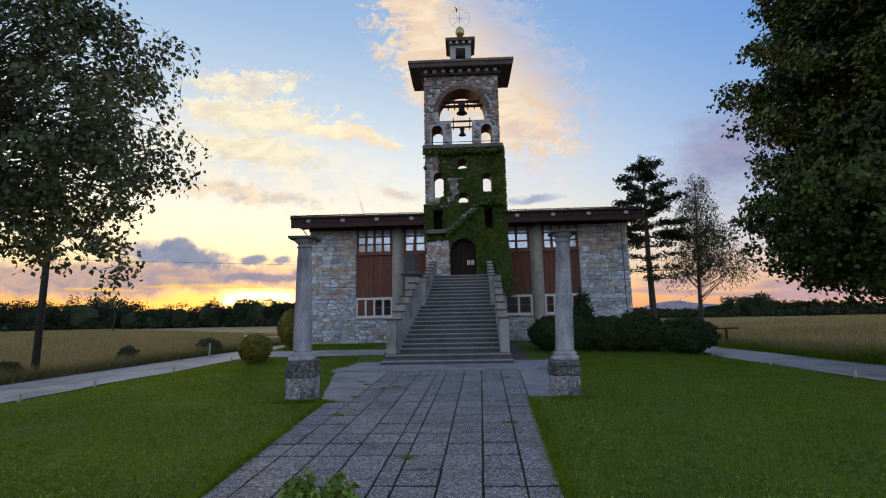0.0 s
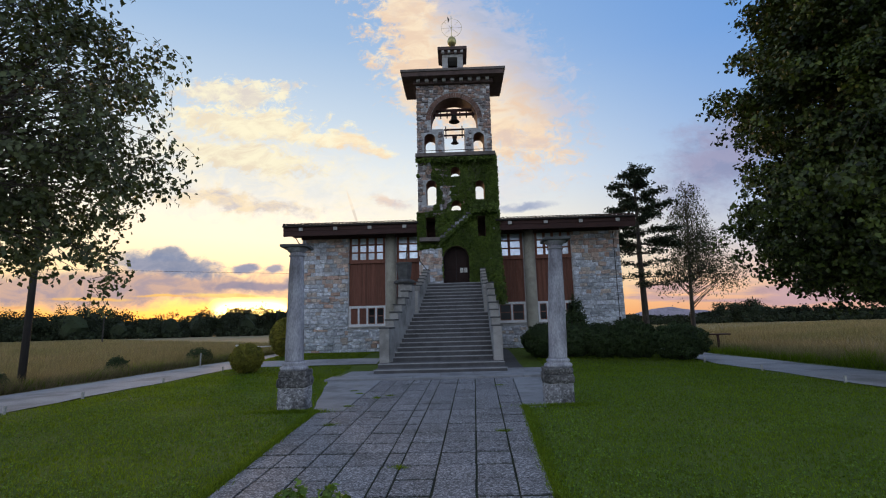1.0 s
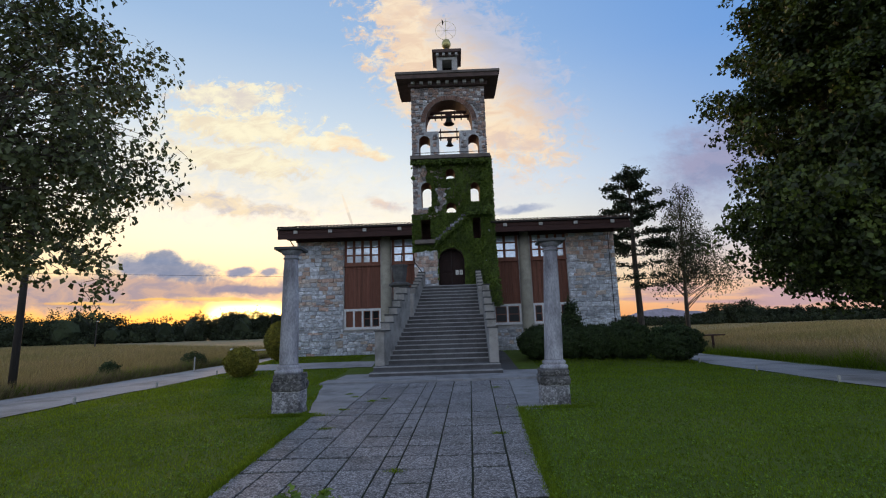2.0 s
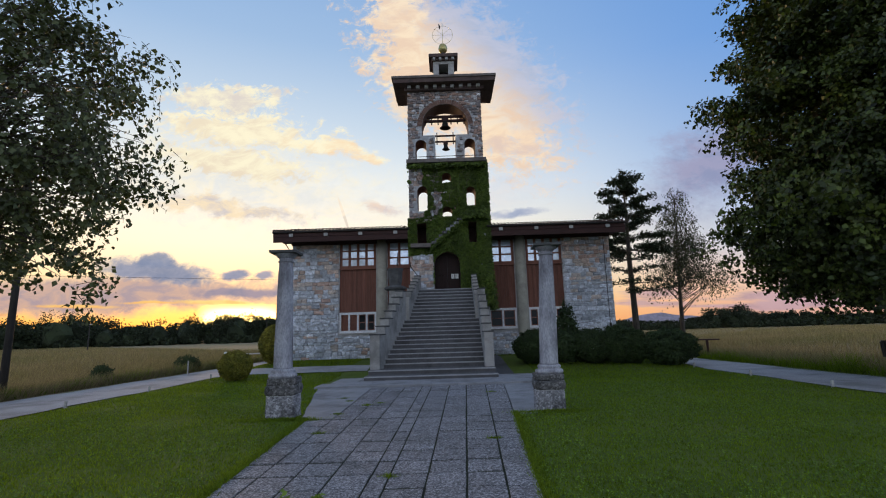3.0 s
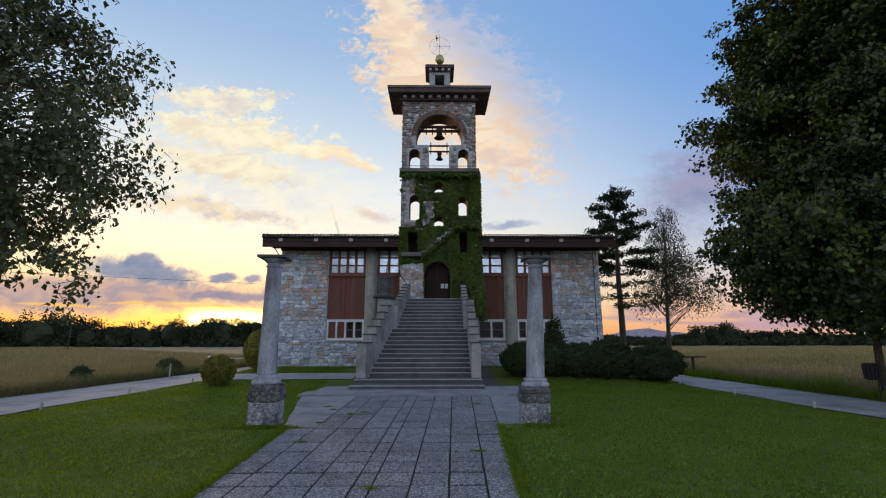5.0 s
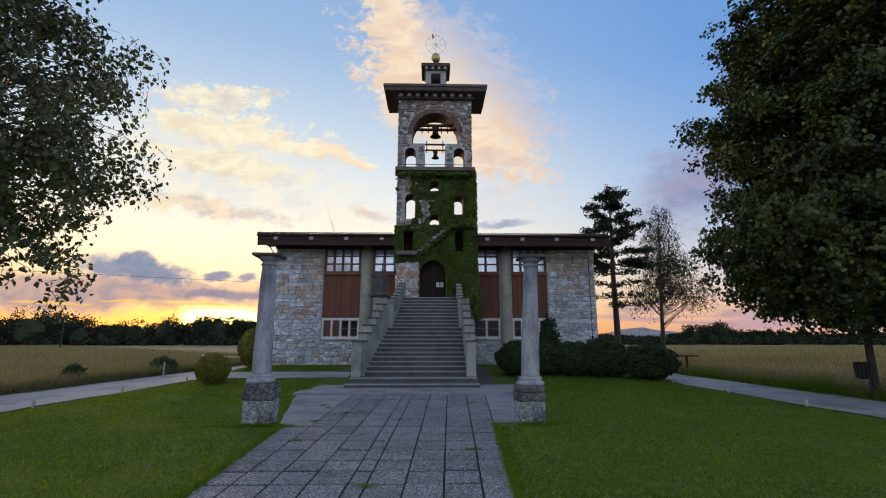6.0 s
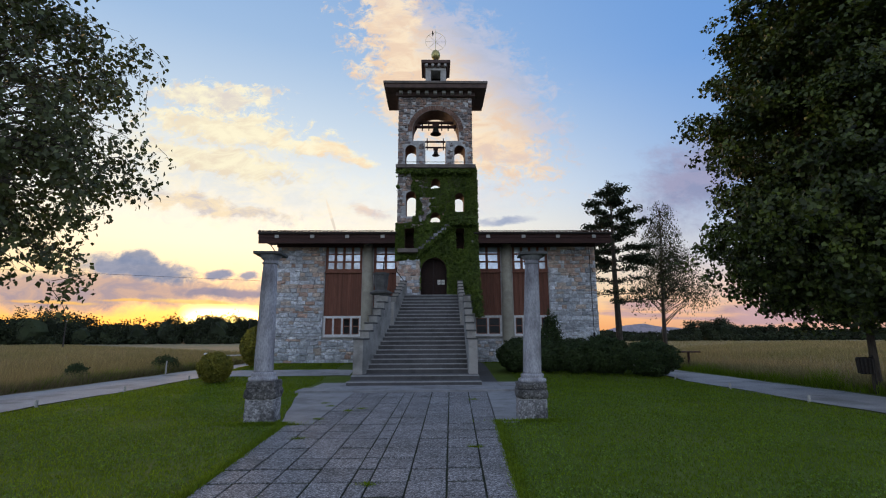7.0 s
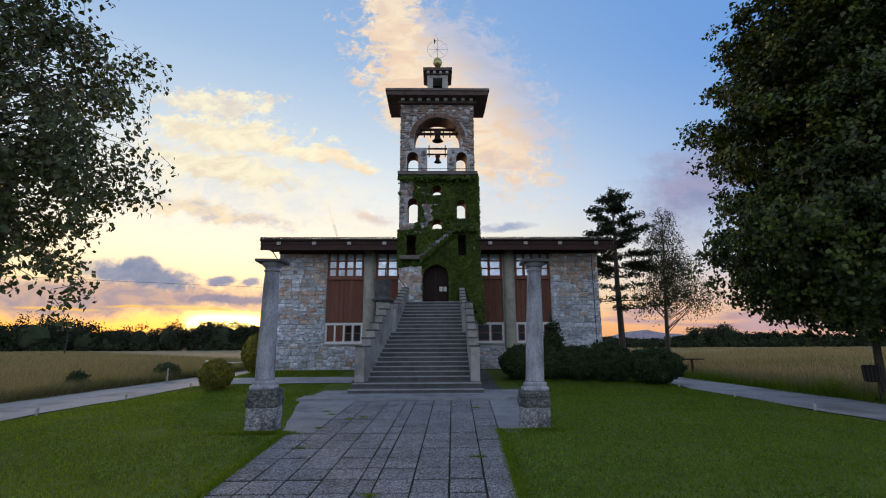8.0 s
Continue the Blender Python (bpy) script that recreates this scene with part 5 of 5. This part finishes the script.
def make_pine():
    x, y = 14.8, 38.0
    base = float(height(x, y))
    rng = np.random.default_rng(77)
    tree = thing("pine_tree", "tall black pine with flat dark tiers of needles", "tree", (x, y, base))
    wood = bmesh.new()
    H = 13.9
    tube(wood, [(0, 0, -0.05), (0.03, 0, 3), (0.0, 0, 7), (0.1, 0, 11), (0.12, 0, H)], [0.29, 0.24, 0.19, 0.11, 0.03], 10)
    pts = []
    z = 4.6
    while z < H:
        f = (z - 4.6) / (H - 4.6)
        reach = (2.9 if f < 0.55 else 2.7) * (0.75 + 0.5 * rng.random()) * (1.0 - max(0, f - 0.55) * 1.35)
        k = 4 if z > 6.5 else 3
        a0 = rng.uniform(0, 6.28)
        for i in range(k):
            a = a0 + 6.28 * i / k + rng.normal(0, 0.35)
            r = reach * rng.uniform(0.65, 1.1)
            d = Vector((math.cos(a), math.sin(a), 0))
            tip = d * r + Vector((0.08, 0, z + rng.uniform(-0.25, 0.35)))
            root = Vector((0.05, 0, z))
            mid = root.lerp(tip, 0.5) + Vector((0, 0, -0.05))
            tube(wood, [root, mid, tip], [0.06 * (1 - 0.5 * f), 0.04, 0.012], 5)
            m = int(95 * r / 2.2) if z > 7.4 else 26
            g = rng.uniform(0.35, 1.05, m)
            c = np.asarray(root)[None] * (1 - g[:, None]) + np.asarray(tip)[None] * g[:, None]
            c = c + rng.normal(0, 1, (m, 3)) * [0.3, 0.3, 0.08] + [0, 0, 0.1]
            pts.append(c)
        z += rng.uniform(0.7, 1.05)
    pts.append(rng.normal(0, 1, (90, 3)) * [0.26, 0.26, 0.45] + [0.1, 0, H - 0.3])
    c = np.concatenate(pts)
    c = (c[:, None] + rng.normal(0, 0.11, (len(c), 6, 3))).reshape(-1, 3)
    part("trunk", wood, M["bark"], tree)
    crown = new("crown", leaf_mesh("crown", c, 0.13, M["pine"], rng, np.tile([[0, 0, 1.0]], (len(c), 1)), 2.0, 0.0, 0.8))
    crown.parent = tree


def make_bush(name, label, x, y, rx, ry, tall, count, size, mat, seed, lumps=0.16, group="", pointed=0.0):
    """A clipped or rounded shrub: stems and a shell of leaves with an uneven outline."""
    rng = np.random.default_rng(seed)
    bush = thing(name, label, "shrub", on_ground(x, y), group)
    d = rng.normal(size=(count, 3))
    d /= np.linalg.norm(d, axis=1)[:, None]
    lump = np.array([noise.noise((v[0] * 3.3 + seed, v[1] * 3.3, v[2] * 3.3)) + 0.5 * noise.noise((v[0] * 8 + seed, v[1] * 8, v[2] * 8)) for v in d])
    q = (1 + lumps * lump) * (1 - np.abs(rng.normal(0, 0.07, count)))
    q[: count // 4] *= rng.uniform(0.5, 1.0, count // 4)
    thin = 1 - pointed * np.clip(d[:, 2], 0, 1)
    c = np.stack([d[:, 0] * rx * q * thin, d[:, 1] * ry * q * thin, tall * (0.5 + 0.5 * d[:, 2] * q)], 1)
    c[:, 2] = np.maximum(c[:, 2], 0.02)
    wood = bmesh.new()
    for k in range(9):
        a = rng.uniform(0, 6.28)
        tube(wood, [(0.1 * math.cos(a), 0.1 * math.sin(a), -0.04), (rx * 0.35 * math.cos(a), ry * 0.35 * math.sin(a), tall * 0.5), (rx * 0.6 * math.cos(a), ry * 0.6 * math.sin(a), tall * 0.75)], [0.035, 0.02, 0.006], 5)
    part("stem", wood, M["bark"], bush)
    leaves = new("leaves", leaf_mesh("leaves", c, size, mat, rng, d, 1.5, 0.0, 0.7))
    leaves.parent = bush
    return bush


def make_bushes():
    make_bush("thuja_bush", "round golden-green clipped thuja bush on the lawn", -9.35, 20.6, 0.68, 0.68, 1.25, 13000, 0.055, M["thuja"], 2, 0.13, "golden thuja bushes")
    make_bush("thuja_bush", "tall egg-shaped golden-green thuja bush near the church corner", -9.35, 25.2, 0.8, 0.8, 2.05, 11000, 0.08, M["thuja"], 4, 0.1, "golden thuja bushes")
    for k, (x, y, rx, ry, h) in enumerate(((3.9, 22.8, 0.95, 0.8, 1.45), (5.3, 22.9, 1.0, 0.9, 1.35), (6.6, 22.6, 0.95, 0.9, 1.45), (7.7, 22.4, 0.95, 0.9, 1.6), (8.35, 22.3, 0.7, 0.8, 1.45), (9.75, 21.6, 1.25, 1.0, 1.45))):
        make_bush("hedge_bush", "dark green rounded hedge bush in front of the church", x, y, rx, ry, h + 0.1, 15000, 0.062, M["box"], 30 + k, 0.22, "hedge bushes")
    make_bush("conifer", "dark narrow conifer against the church wall", 6.2, 25.6, 0.6, 0.6, 2.5, 6500, 0.075, M["box"], 50, 0.7, pointed=0.45)
    make_bush("wall_shrub", "small dark shrub beside the stairs at the wall", -3.75, 26.6, 0.4, 0.4, 1.7, 2200, 0.08, M["box"], 51, 0.3)
    make_bush("juniper", "low bright green shrub growing at the path edge", -1.27, 3.3, 0.17, 0.16, 0.74, 1700, 0.04, M["near_shrub"], 60, 0.35, "low shrubs on the path")
    make_bush("juniper", "low bright green shrub growing at the path edge", -1.0, 3.3, 0.17, 0.16, 0.72, 1700, 0.04, M["near_shrub"], 61, 0.35, "low shrubs on the path")


def blades(name, label, category, x, y, tall, wide, mat, seed, lean=0.35):
    """Upright blades standing on the ground at x, y."""
    rng = np.random.default_rng(seed)
    k = len(x)
    z = height(x, y) - 0.015
    a = rng.uniform(0, 6.283, k)
    t = tall * rng.uniform(0.5, 1.2, k)
    w = wide * rng.uniform(0.6, 1.3, k)
    dx, dy = np.cos(a) * w, np.sin(a) * w
    lx, ly = rng.normal(0, lean, k) * t, rng.normal(0, lean, k) * t
    v = np.stack([np.stack([x - dx, y - dy, z], 1), np.stack([x + dx, y + dy, z], 1), np.stack([x + lx, y + ly, z + t], 1)], 1).reshape(-1, 3)
    ob = new(name, arrays_mesh(name, v, np.arange(3 * k).reshape(-1, 3), mat))
    return tagged(ob, label, category, "", "stuff")


def make_grass():
    rng = np.random.default_rng(8)

    def off_paving(x, y):
        path = (x > joint(0, y) - 0.03) & (x < joint(9, y) + 0.03) & (y < 11.0)
        court = (x > court_west(y) - 0.02) & (x < court_east(y) + 0.02) & (y > 10.95) & (y < 16.9)
        foot = (x > -4.95) & (x < 3.5) & (y > 16.6) & (y < 27)
        front = (y > 22.0) & (y < 23.8) & (x < -3.3)
        road = (x < -11.0) | (x > 10.35)
        return ~(path | court | foot | front | road)
    # more blades close by, fewer far away
    n = 330000
    y = 3.5 + 24 * rng.uniform(0, 1, n) ** 2.2
    x = rng.uniform(-11.1, 10.5, n)
    keep = off_paving(x, y) & (y < 27.5)
    x, y = x[keep], y[keep]
    blades("lawn_grass", "short mown green grass of the lawn", "grass", x, y, 0.035 + 0.0012 * y, 0.004 + 0.0007 * y, M["grass"], 1)
    m = 45000
    x, y = rng.uniform(-11, 10.4, m), rng.uniform(-9, 3.6, m)
    blades("lawn_grass", "short mown green grass of the lawn behind", "grass", x, y, 0.04, 0.009, M["grass"], 9)
    k = 90000
    cx, cy = rng.uniform(-9.5, 9.5, k), 3.8 + 12 * rng.uniform(0, 1, k) ** 1.6
    f = np.array([noise.noise((a * 0.5, b * 0.5, 4.0)) + 0.7 * noise.noise((a * 2.1, b * 2.1, 1.0)) for a, b in zip(cx, cy)])
    keep = off_paving(cx, cy) & (f > -0.15)
    c = np.stack([cx[keep], cy[keep], 0.012 + rng.uniform(0, 0.03, keep.sum())], 1)
    clover = new("clover", leaf_mesh("clover", c, 0.024, M["clover"], rng, np.tile([[0, -0.2, 1.0]], (len(c), 1)), 1.1, 0.0, 0.5))
    tagged(clover, "small green clover leaves scattered in the lawn", "clover", "", "stuff")
    # ragged fringe of taller grass along the paving and round the plinths
    m = 5200
    ya, yb = rng.uniform(3.6, 10.8, m), rng.uniform(3.6, 10.9, m)
    fx = np.concatenate([joint(0, ya) - 0.03 + rng.normal(-0.03, 0.05, m), joint(9, yb) + 0.02 + rng.normal(0.03, 0.05, m), -3.95 + rng.normal(0, 0.42, 1800), 2.17 + rng.normal(0, 0.42, 1800)])
    fy = np.concatenate([ya, yb, 10.74 + rng.normal(0, 0.07, 1800), 10.85 + rng.normal(0, 0.06, 1800)])
    blades("edge_grass", "taller grass fringing the path and plinths", "grass", fx, fy, 0.075, 0.007, M["grass"], 2, 0.5)
    # weeds in the joints
    wx = np.concatenate([rng.normal(c, 0.06, 160) for c in (0.6, -2.6, -2.75, -2.3, -2.9, -3.2, -2.0, 1.1, -0.95)])
    wy = np.concatenate([rng.normal(c, 0.035, 160) for c in (8.42, 9.2, 11.3, 12.6, 13.4, 14.0, 12.9, 14.6, 6.4)])
    blades("weeds", "small green weeds in the paving joints", "weeds", wx, wy, 0.05, 0.008, M["grass"], 3, 0.9)
    # hay fields on both sides and behind
    n = 230000
    f = rng.uniform(0, 1, n) ** 2.6
    d = 14.75 + 150 * f
    y = rng.uniform(0, 1, n) ** 1.3 * (50 + 160 * f) + 2
    left = rng.random(n) < 0.6
    x = np.where(left, -d, d - 0.6)
    blades("hay_grass", "tall dry hay grass of the field", "grass", x, y, 0.55, 0.007 + 0.0005 * np.abs(x), M["hay"], 4, 0.4)
    n = 50000
    x, y = rng.uniform(-16, 130, n), 47 + 170 * rng.uniform(0, 1, n) ** 1.7
    blades("hay_grass", "tall dry hay grass of the field behind the church", "grass", x, y, 0.6, 0.03, M["hay"], 6, 0.28)
    # darker green weeds where field meets road
    n = 26000
    left = rng.random(n) < 0.55
    y = rng.uniform(4, 58, n)
    clump = np.array([noise.noise((v * 0.55, 1.0 if l else 5.0, 0)) for v, l in zip(y, left)])
    x = np.where(left, -14.75 - np.abs(rng.normal(0, 0.45, n)), 13.75 + np.abs(rng.normal(0, 0.45, n)))
    blades("roadside_weeds", "rough green weeds along the road edge", "grass", x, y, 0.35 + 0.5 * np.clip(clump + 0.1, 0, 1), 0.014, M["grass"], 5, 0.35)
    for k, (x, y, r, h) in enumerate(((-15.4, 21.0, 0.5, 1.0), (-15.3, 27.6, 0.8, 1.15), (-15.3, 15.2, 0.5, 0.8))):
        make_bush("roadside_bush", "small dark bush at the field edge", x, y, r * 0.8, r * 0.8, h * 0.8, 3600, 0.05, M["box"], 80 + k, 0.4, "bushes at the field edge")


def make_far_woods():
    """The tree lines on the horizon: crowns of many clumps with an uneven outline."""
    rng = np.random.default_rng(15)

    def line(name, label, x0, x1, y0, y1, count, low, tall, size, each, crests):
        t = rng.uniform(0, 1, count)
        cx, cy = x0 + (x1 - x0) * t, y0 + (y1 - y0) * t + rng.normal(0, 7, count)
        h = low + (tall - low) * np.interp(cx, *zip(*crests)) * rng.uniform(0.72, 1.08, count)
        cs = []
        for a, b, c in zip(cx, cy, h):
            for s in range(9):
                f = rng.uniform(0.12, 1.0)
                w = c * 0.38 * math.sqrt(max(0.06, 1 - abs(2 * f - 1.0) ** 2.4))
                p = np.array([a, b, c * f * 0.94]) + rng.normal(0, 1, 3) * [w, w, 0.02 * c]
                cs.append(p + rng.normal(0, 1, (each, 3)) * [0.13 * c, 0.13 * c, 0.085 * c])
        c = np.concatenate(cs)
        c[:, 2] = np.abs(c[:, 2])
        ob = new(name, leaf_mesh(name, c, size, M["wood_far"], rng, None, 1.3))
        core = bmesh.new()
        for i, (a, b, t) in enumerate(zip(cx, cy, h)):
            made = bmesh.ops.create_icosphere(core, subdivisions=2, radius=1.0)
            for v in made["verts"]:
                q = 1 + 0.45 * noise.noise(v.co * 1.7 + Vector((i, 0, 0))) + 0.25 * noise.noise(v.co * 4.0 + Vector((0, i, 0)))
                v.co = Vector((a + v.co.x * t * 0.33 * q, b + v.co.y * t * 0.33 * q, t * 0.36 + v.co.z * t * 0.36 * q))
        part("wood_core", core, M["wood_far"], ob)
        tagged(ob, label, "trees", "", "stuff")
    line("far_woods", "dark line of trees along the far field edge", -420, -30, 195, 245, 260, 5.5, 18, 0.7, 70,
         [(-420, 0.6), (-225, 0.62), (-200, 0.58), (-186, 0.5), (-176, 0.9), (-164, 0.5), (-146, 0.2), (-139, 0.25), (-132, 0.78), (-120, 0.45), (-106, 0.72), (-90, 0.45), (-40, 0.5), (-30, 0.4)])
    line("far_woods", "distant dark trees beyond the hay field", 40, 420, 250, 290, 210, 3, 13, 0.8, 60,
         [(40, 0.25), (112, 0.2), (134, 0.3), (146, 0.85), (162, 0.9), (170, 0.3), (192, 0.55), (228, 0.25), (300, 0.4), (420, 0.4)])
    line("undergrowth", "low dark scrub under the distant trees", -420, 420, 192, 250, 500, 2.5, 4.0, 0.8, 14, [(-420, 0.6), (0, 0.4), (420, 0.6)])


def make_hills():
    bm = bmesh.new()
    prev = None
    for i in range(90):
        x = -2600 + i * 60
        h = 18 + 30 * max(0, noise.noise((i * 0.11, 3.3, 0))) + 14 * noise.noise((i * 0.5, 1.3, 0)) + 42 * math.exp(-((x - 1180) / 190) ** 2) + 26 * math.exp(-((x - 1500) / 300) ** 2)
        a, b, c = bm.verts.new((x, 2700, -3)), bm.verts.new((x, 2760, max(8, h))), bm.verts.new((x, 3100, -3))
        if prev:
            bm.faces.new((prev[0], a, b, prev[1])), bm.faces.new((prev[1], b, c, prev[2]))
        prev = (a, b, c)
    structure("backdrop_hills", bm, M["hill"], "hills on the horizon with violet haze in their colour", "hills", True)


# ---- poles, signs and small things ----
def make_poles():
    pole = thing("utility_pole", "dark wooden utility pole at the edge of the hay field", "pole", (-15.15, 16.1, 0))
    part("shaft", tube(bmesh.new(), [(0, 0, -0.1), (0, 0, 4), (0, 0, 8.2)], [0.12, 0.105, 0.085], 14), M["pole_wood"], pole, smooth=True)
    part("insulator", lathe([(0.02, 7.9), (0.05, 7.95), (0.05, 8.05), (0.02, 8.1)], 10, at=(0.16, 0, 0)), M["white"], pole)
    for (x, y, h) in ((-92.0, 120.0, 7.0), (-62.0, 160.0, 9.0)):
        far = thing("utility_pole", "distant utility pole standing in the hay field", "pole", (x, y, 0))
        part("shaft", tube(bmesh.new(), [(0, 0, -0.1), (0, 0, h)], [0.16, 0.11], 8), M["pole_wood"], far)
        part("lamp_head", block(-0.05, 0.7, -0.12, 0.12, h - 0.5, h - 0.35, 0.03), M["white"], far)
    wire = thing("overhead_wire", "thin dark overhead wire between the poles", "wire")
    pts = []
    for i in range(25):
        f = i / 24
        pts.append((-46 + 62 * f, 40 + 40 * f, 8.2 + 1.5 * f - 0.4 * f * (1 - f)))
    part("cable", tube(bmesh.new(), pts, [0.016] * 25, 5), M["iron"], wire)
    # black and white marker with a white bar across the road end
    gate = thing("road_barrier", "white bar barrier on a striped post at the road end", "barrier", (-12.35, 26.0, 0))
    for i in range(5):
        part("band", lathe([(0.055, 0.2 * i), (0.055, 0.2 * i + 0.198)], 12), M["white"] if i % 2 else M["ink"], gate)
    part("cap", lathe([(0.055, 1.0), (0.09, 1.02), (0.09, 1.08), (0.02, 1.1)], 12), M["white"], gate)
    part("bar", tube(bmesh.new(), [(0.0, 0.0, 0.93), (4.2, 3.2, 0.95)], [0.035, 0.03], 8), M["white"], gate)
    stake = thing("marker_stake", "short pale wooden stake at the road edge", "stake", (-13.6, 24.6, 0), "stakes along the roads")
    part("shaft", block(-0.03, 0.03, -0.02, 0.02, -0.05, 0.75, 0.006), M["concrete"], stake)
    for (x, y) in ((-11.0, 21.8), (-10.95, 13.6), (-11.0, 17.4), (-10.9, 11.2), (10.3, 13.4), (10.3, 20.7), (10.35, 17.0)):
        peg = thing("marker_peg", "small stone peg marking the lawn edge", "peg", on_ground(x, y), "pegs along the lawn edge")
        part("shaft", block(-0.03, 0.03, -0.03, 0.03, -0.04, 0.2, 0.008), M["block"], peg)
    board = thing("info_board", "low dark information board on a post by the road", "sign", (14.25, 26.8, 0))
    part("post", block(-0.05, 0.05, -0.05, 0.05, -0.05, 0.95, 0.01), M["dark_wood"], board)
    top = block(-0.45, 0.55, -0.3, 0.3, 0.95, 1.02, 0.01)
    part("board", top, M["dark_wood"], board)
    bar = thing("road_barrier", "thin white bar across the road behind the hedge", "barrier", (11.5, 27.5, 0))
    part("post", block(-0.05, 0.05, -0.05, 0.05, -0.05, 1.0, 0.01), M["white"], bar)
    part("bar", tube(bmesh.new(), [(-2.5, 0, 0.98), (2.4, 0, 0.98)], [0.035, 0.035], 8), M["white"], bar)
    bin_ = thing("litter_bin", "dark slatted litter bin fixed beside the tree trunk", "bin", (13.62, 15.1, 0))
    part("bin_body", lathe([(0.16, 0.62), (0.19, 0.66), (0.21, 1.1), (0.225, 1.12), (0.21, 1.14), (0.19, 1.12), (0.16, 0.68)], 18), M["iron"], bin_, smooth=True)
    for i in range(14):
        a = 2 * math.pi * i / 14
        part("slat", tube(bmesh.new(), [(0.2 * math.cos(a), 0.2 * math.sin(a), 0.64), (0.225 * math.cos(a), 0.225 * math.sin(a), 1.1)], [0.02, 0.02], 5), M["pole_wood"], bin_)
    part("post", tube(bmesh.new(), [(0.26, 0, -0.05), (0.26, 0, 1.2)], [0.03, 0.03], 8), M["iron"], bin_)
    part("bracket", block(0.2, 0.27, -0.02, 0.02, 0.85, 0.9), M["iron"], bin_)


make_trees()
make_pine()
make_bushes()
make_grass()
make_far_woods()
make_hills()
make_poles()
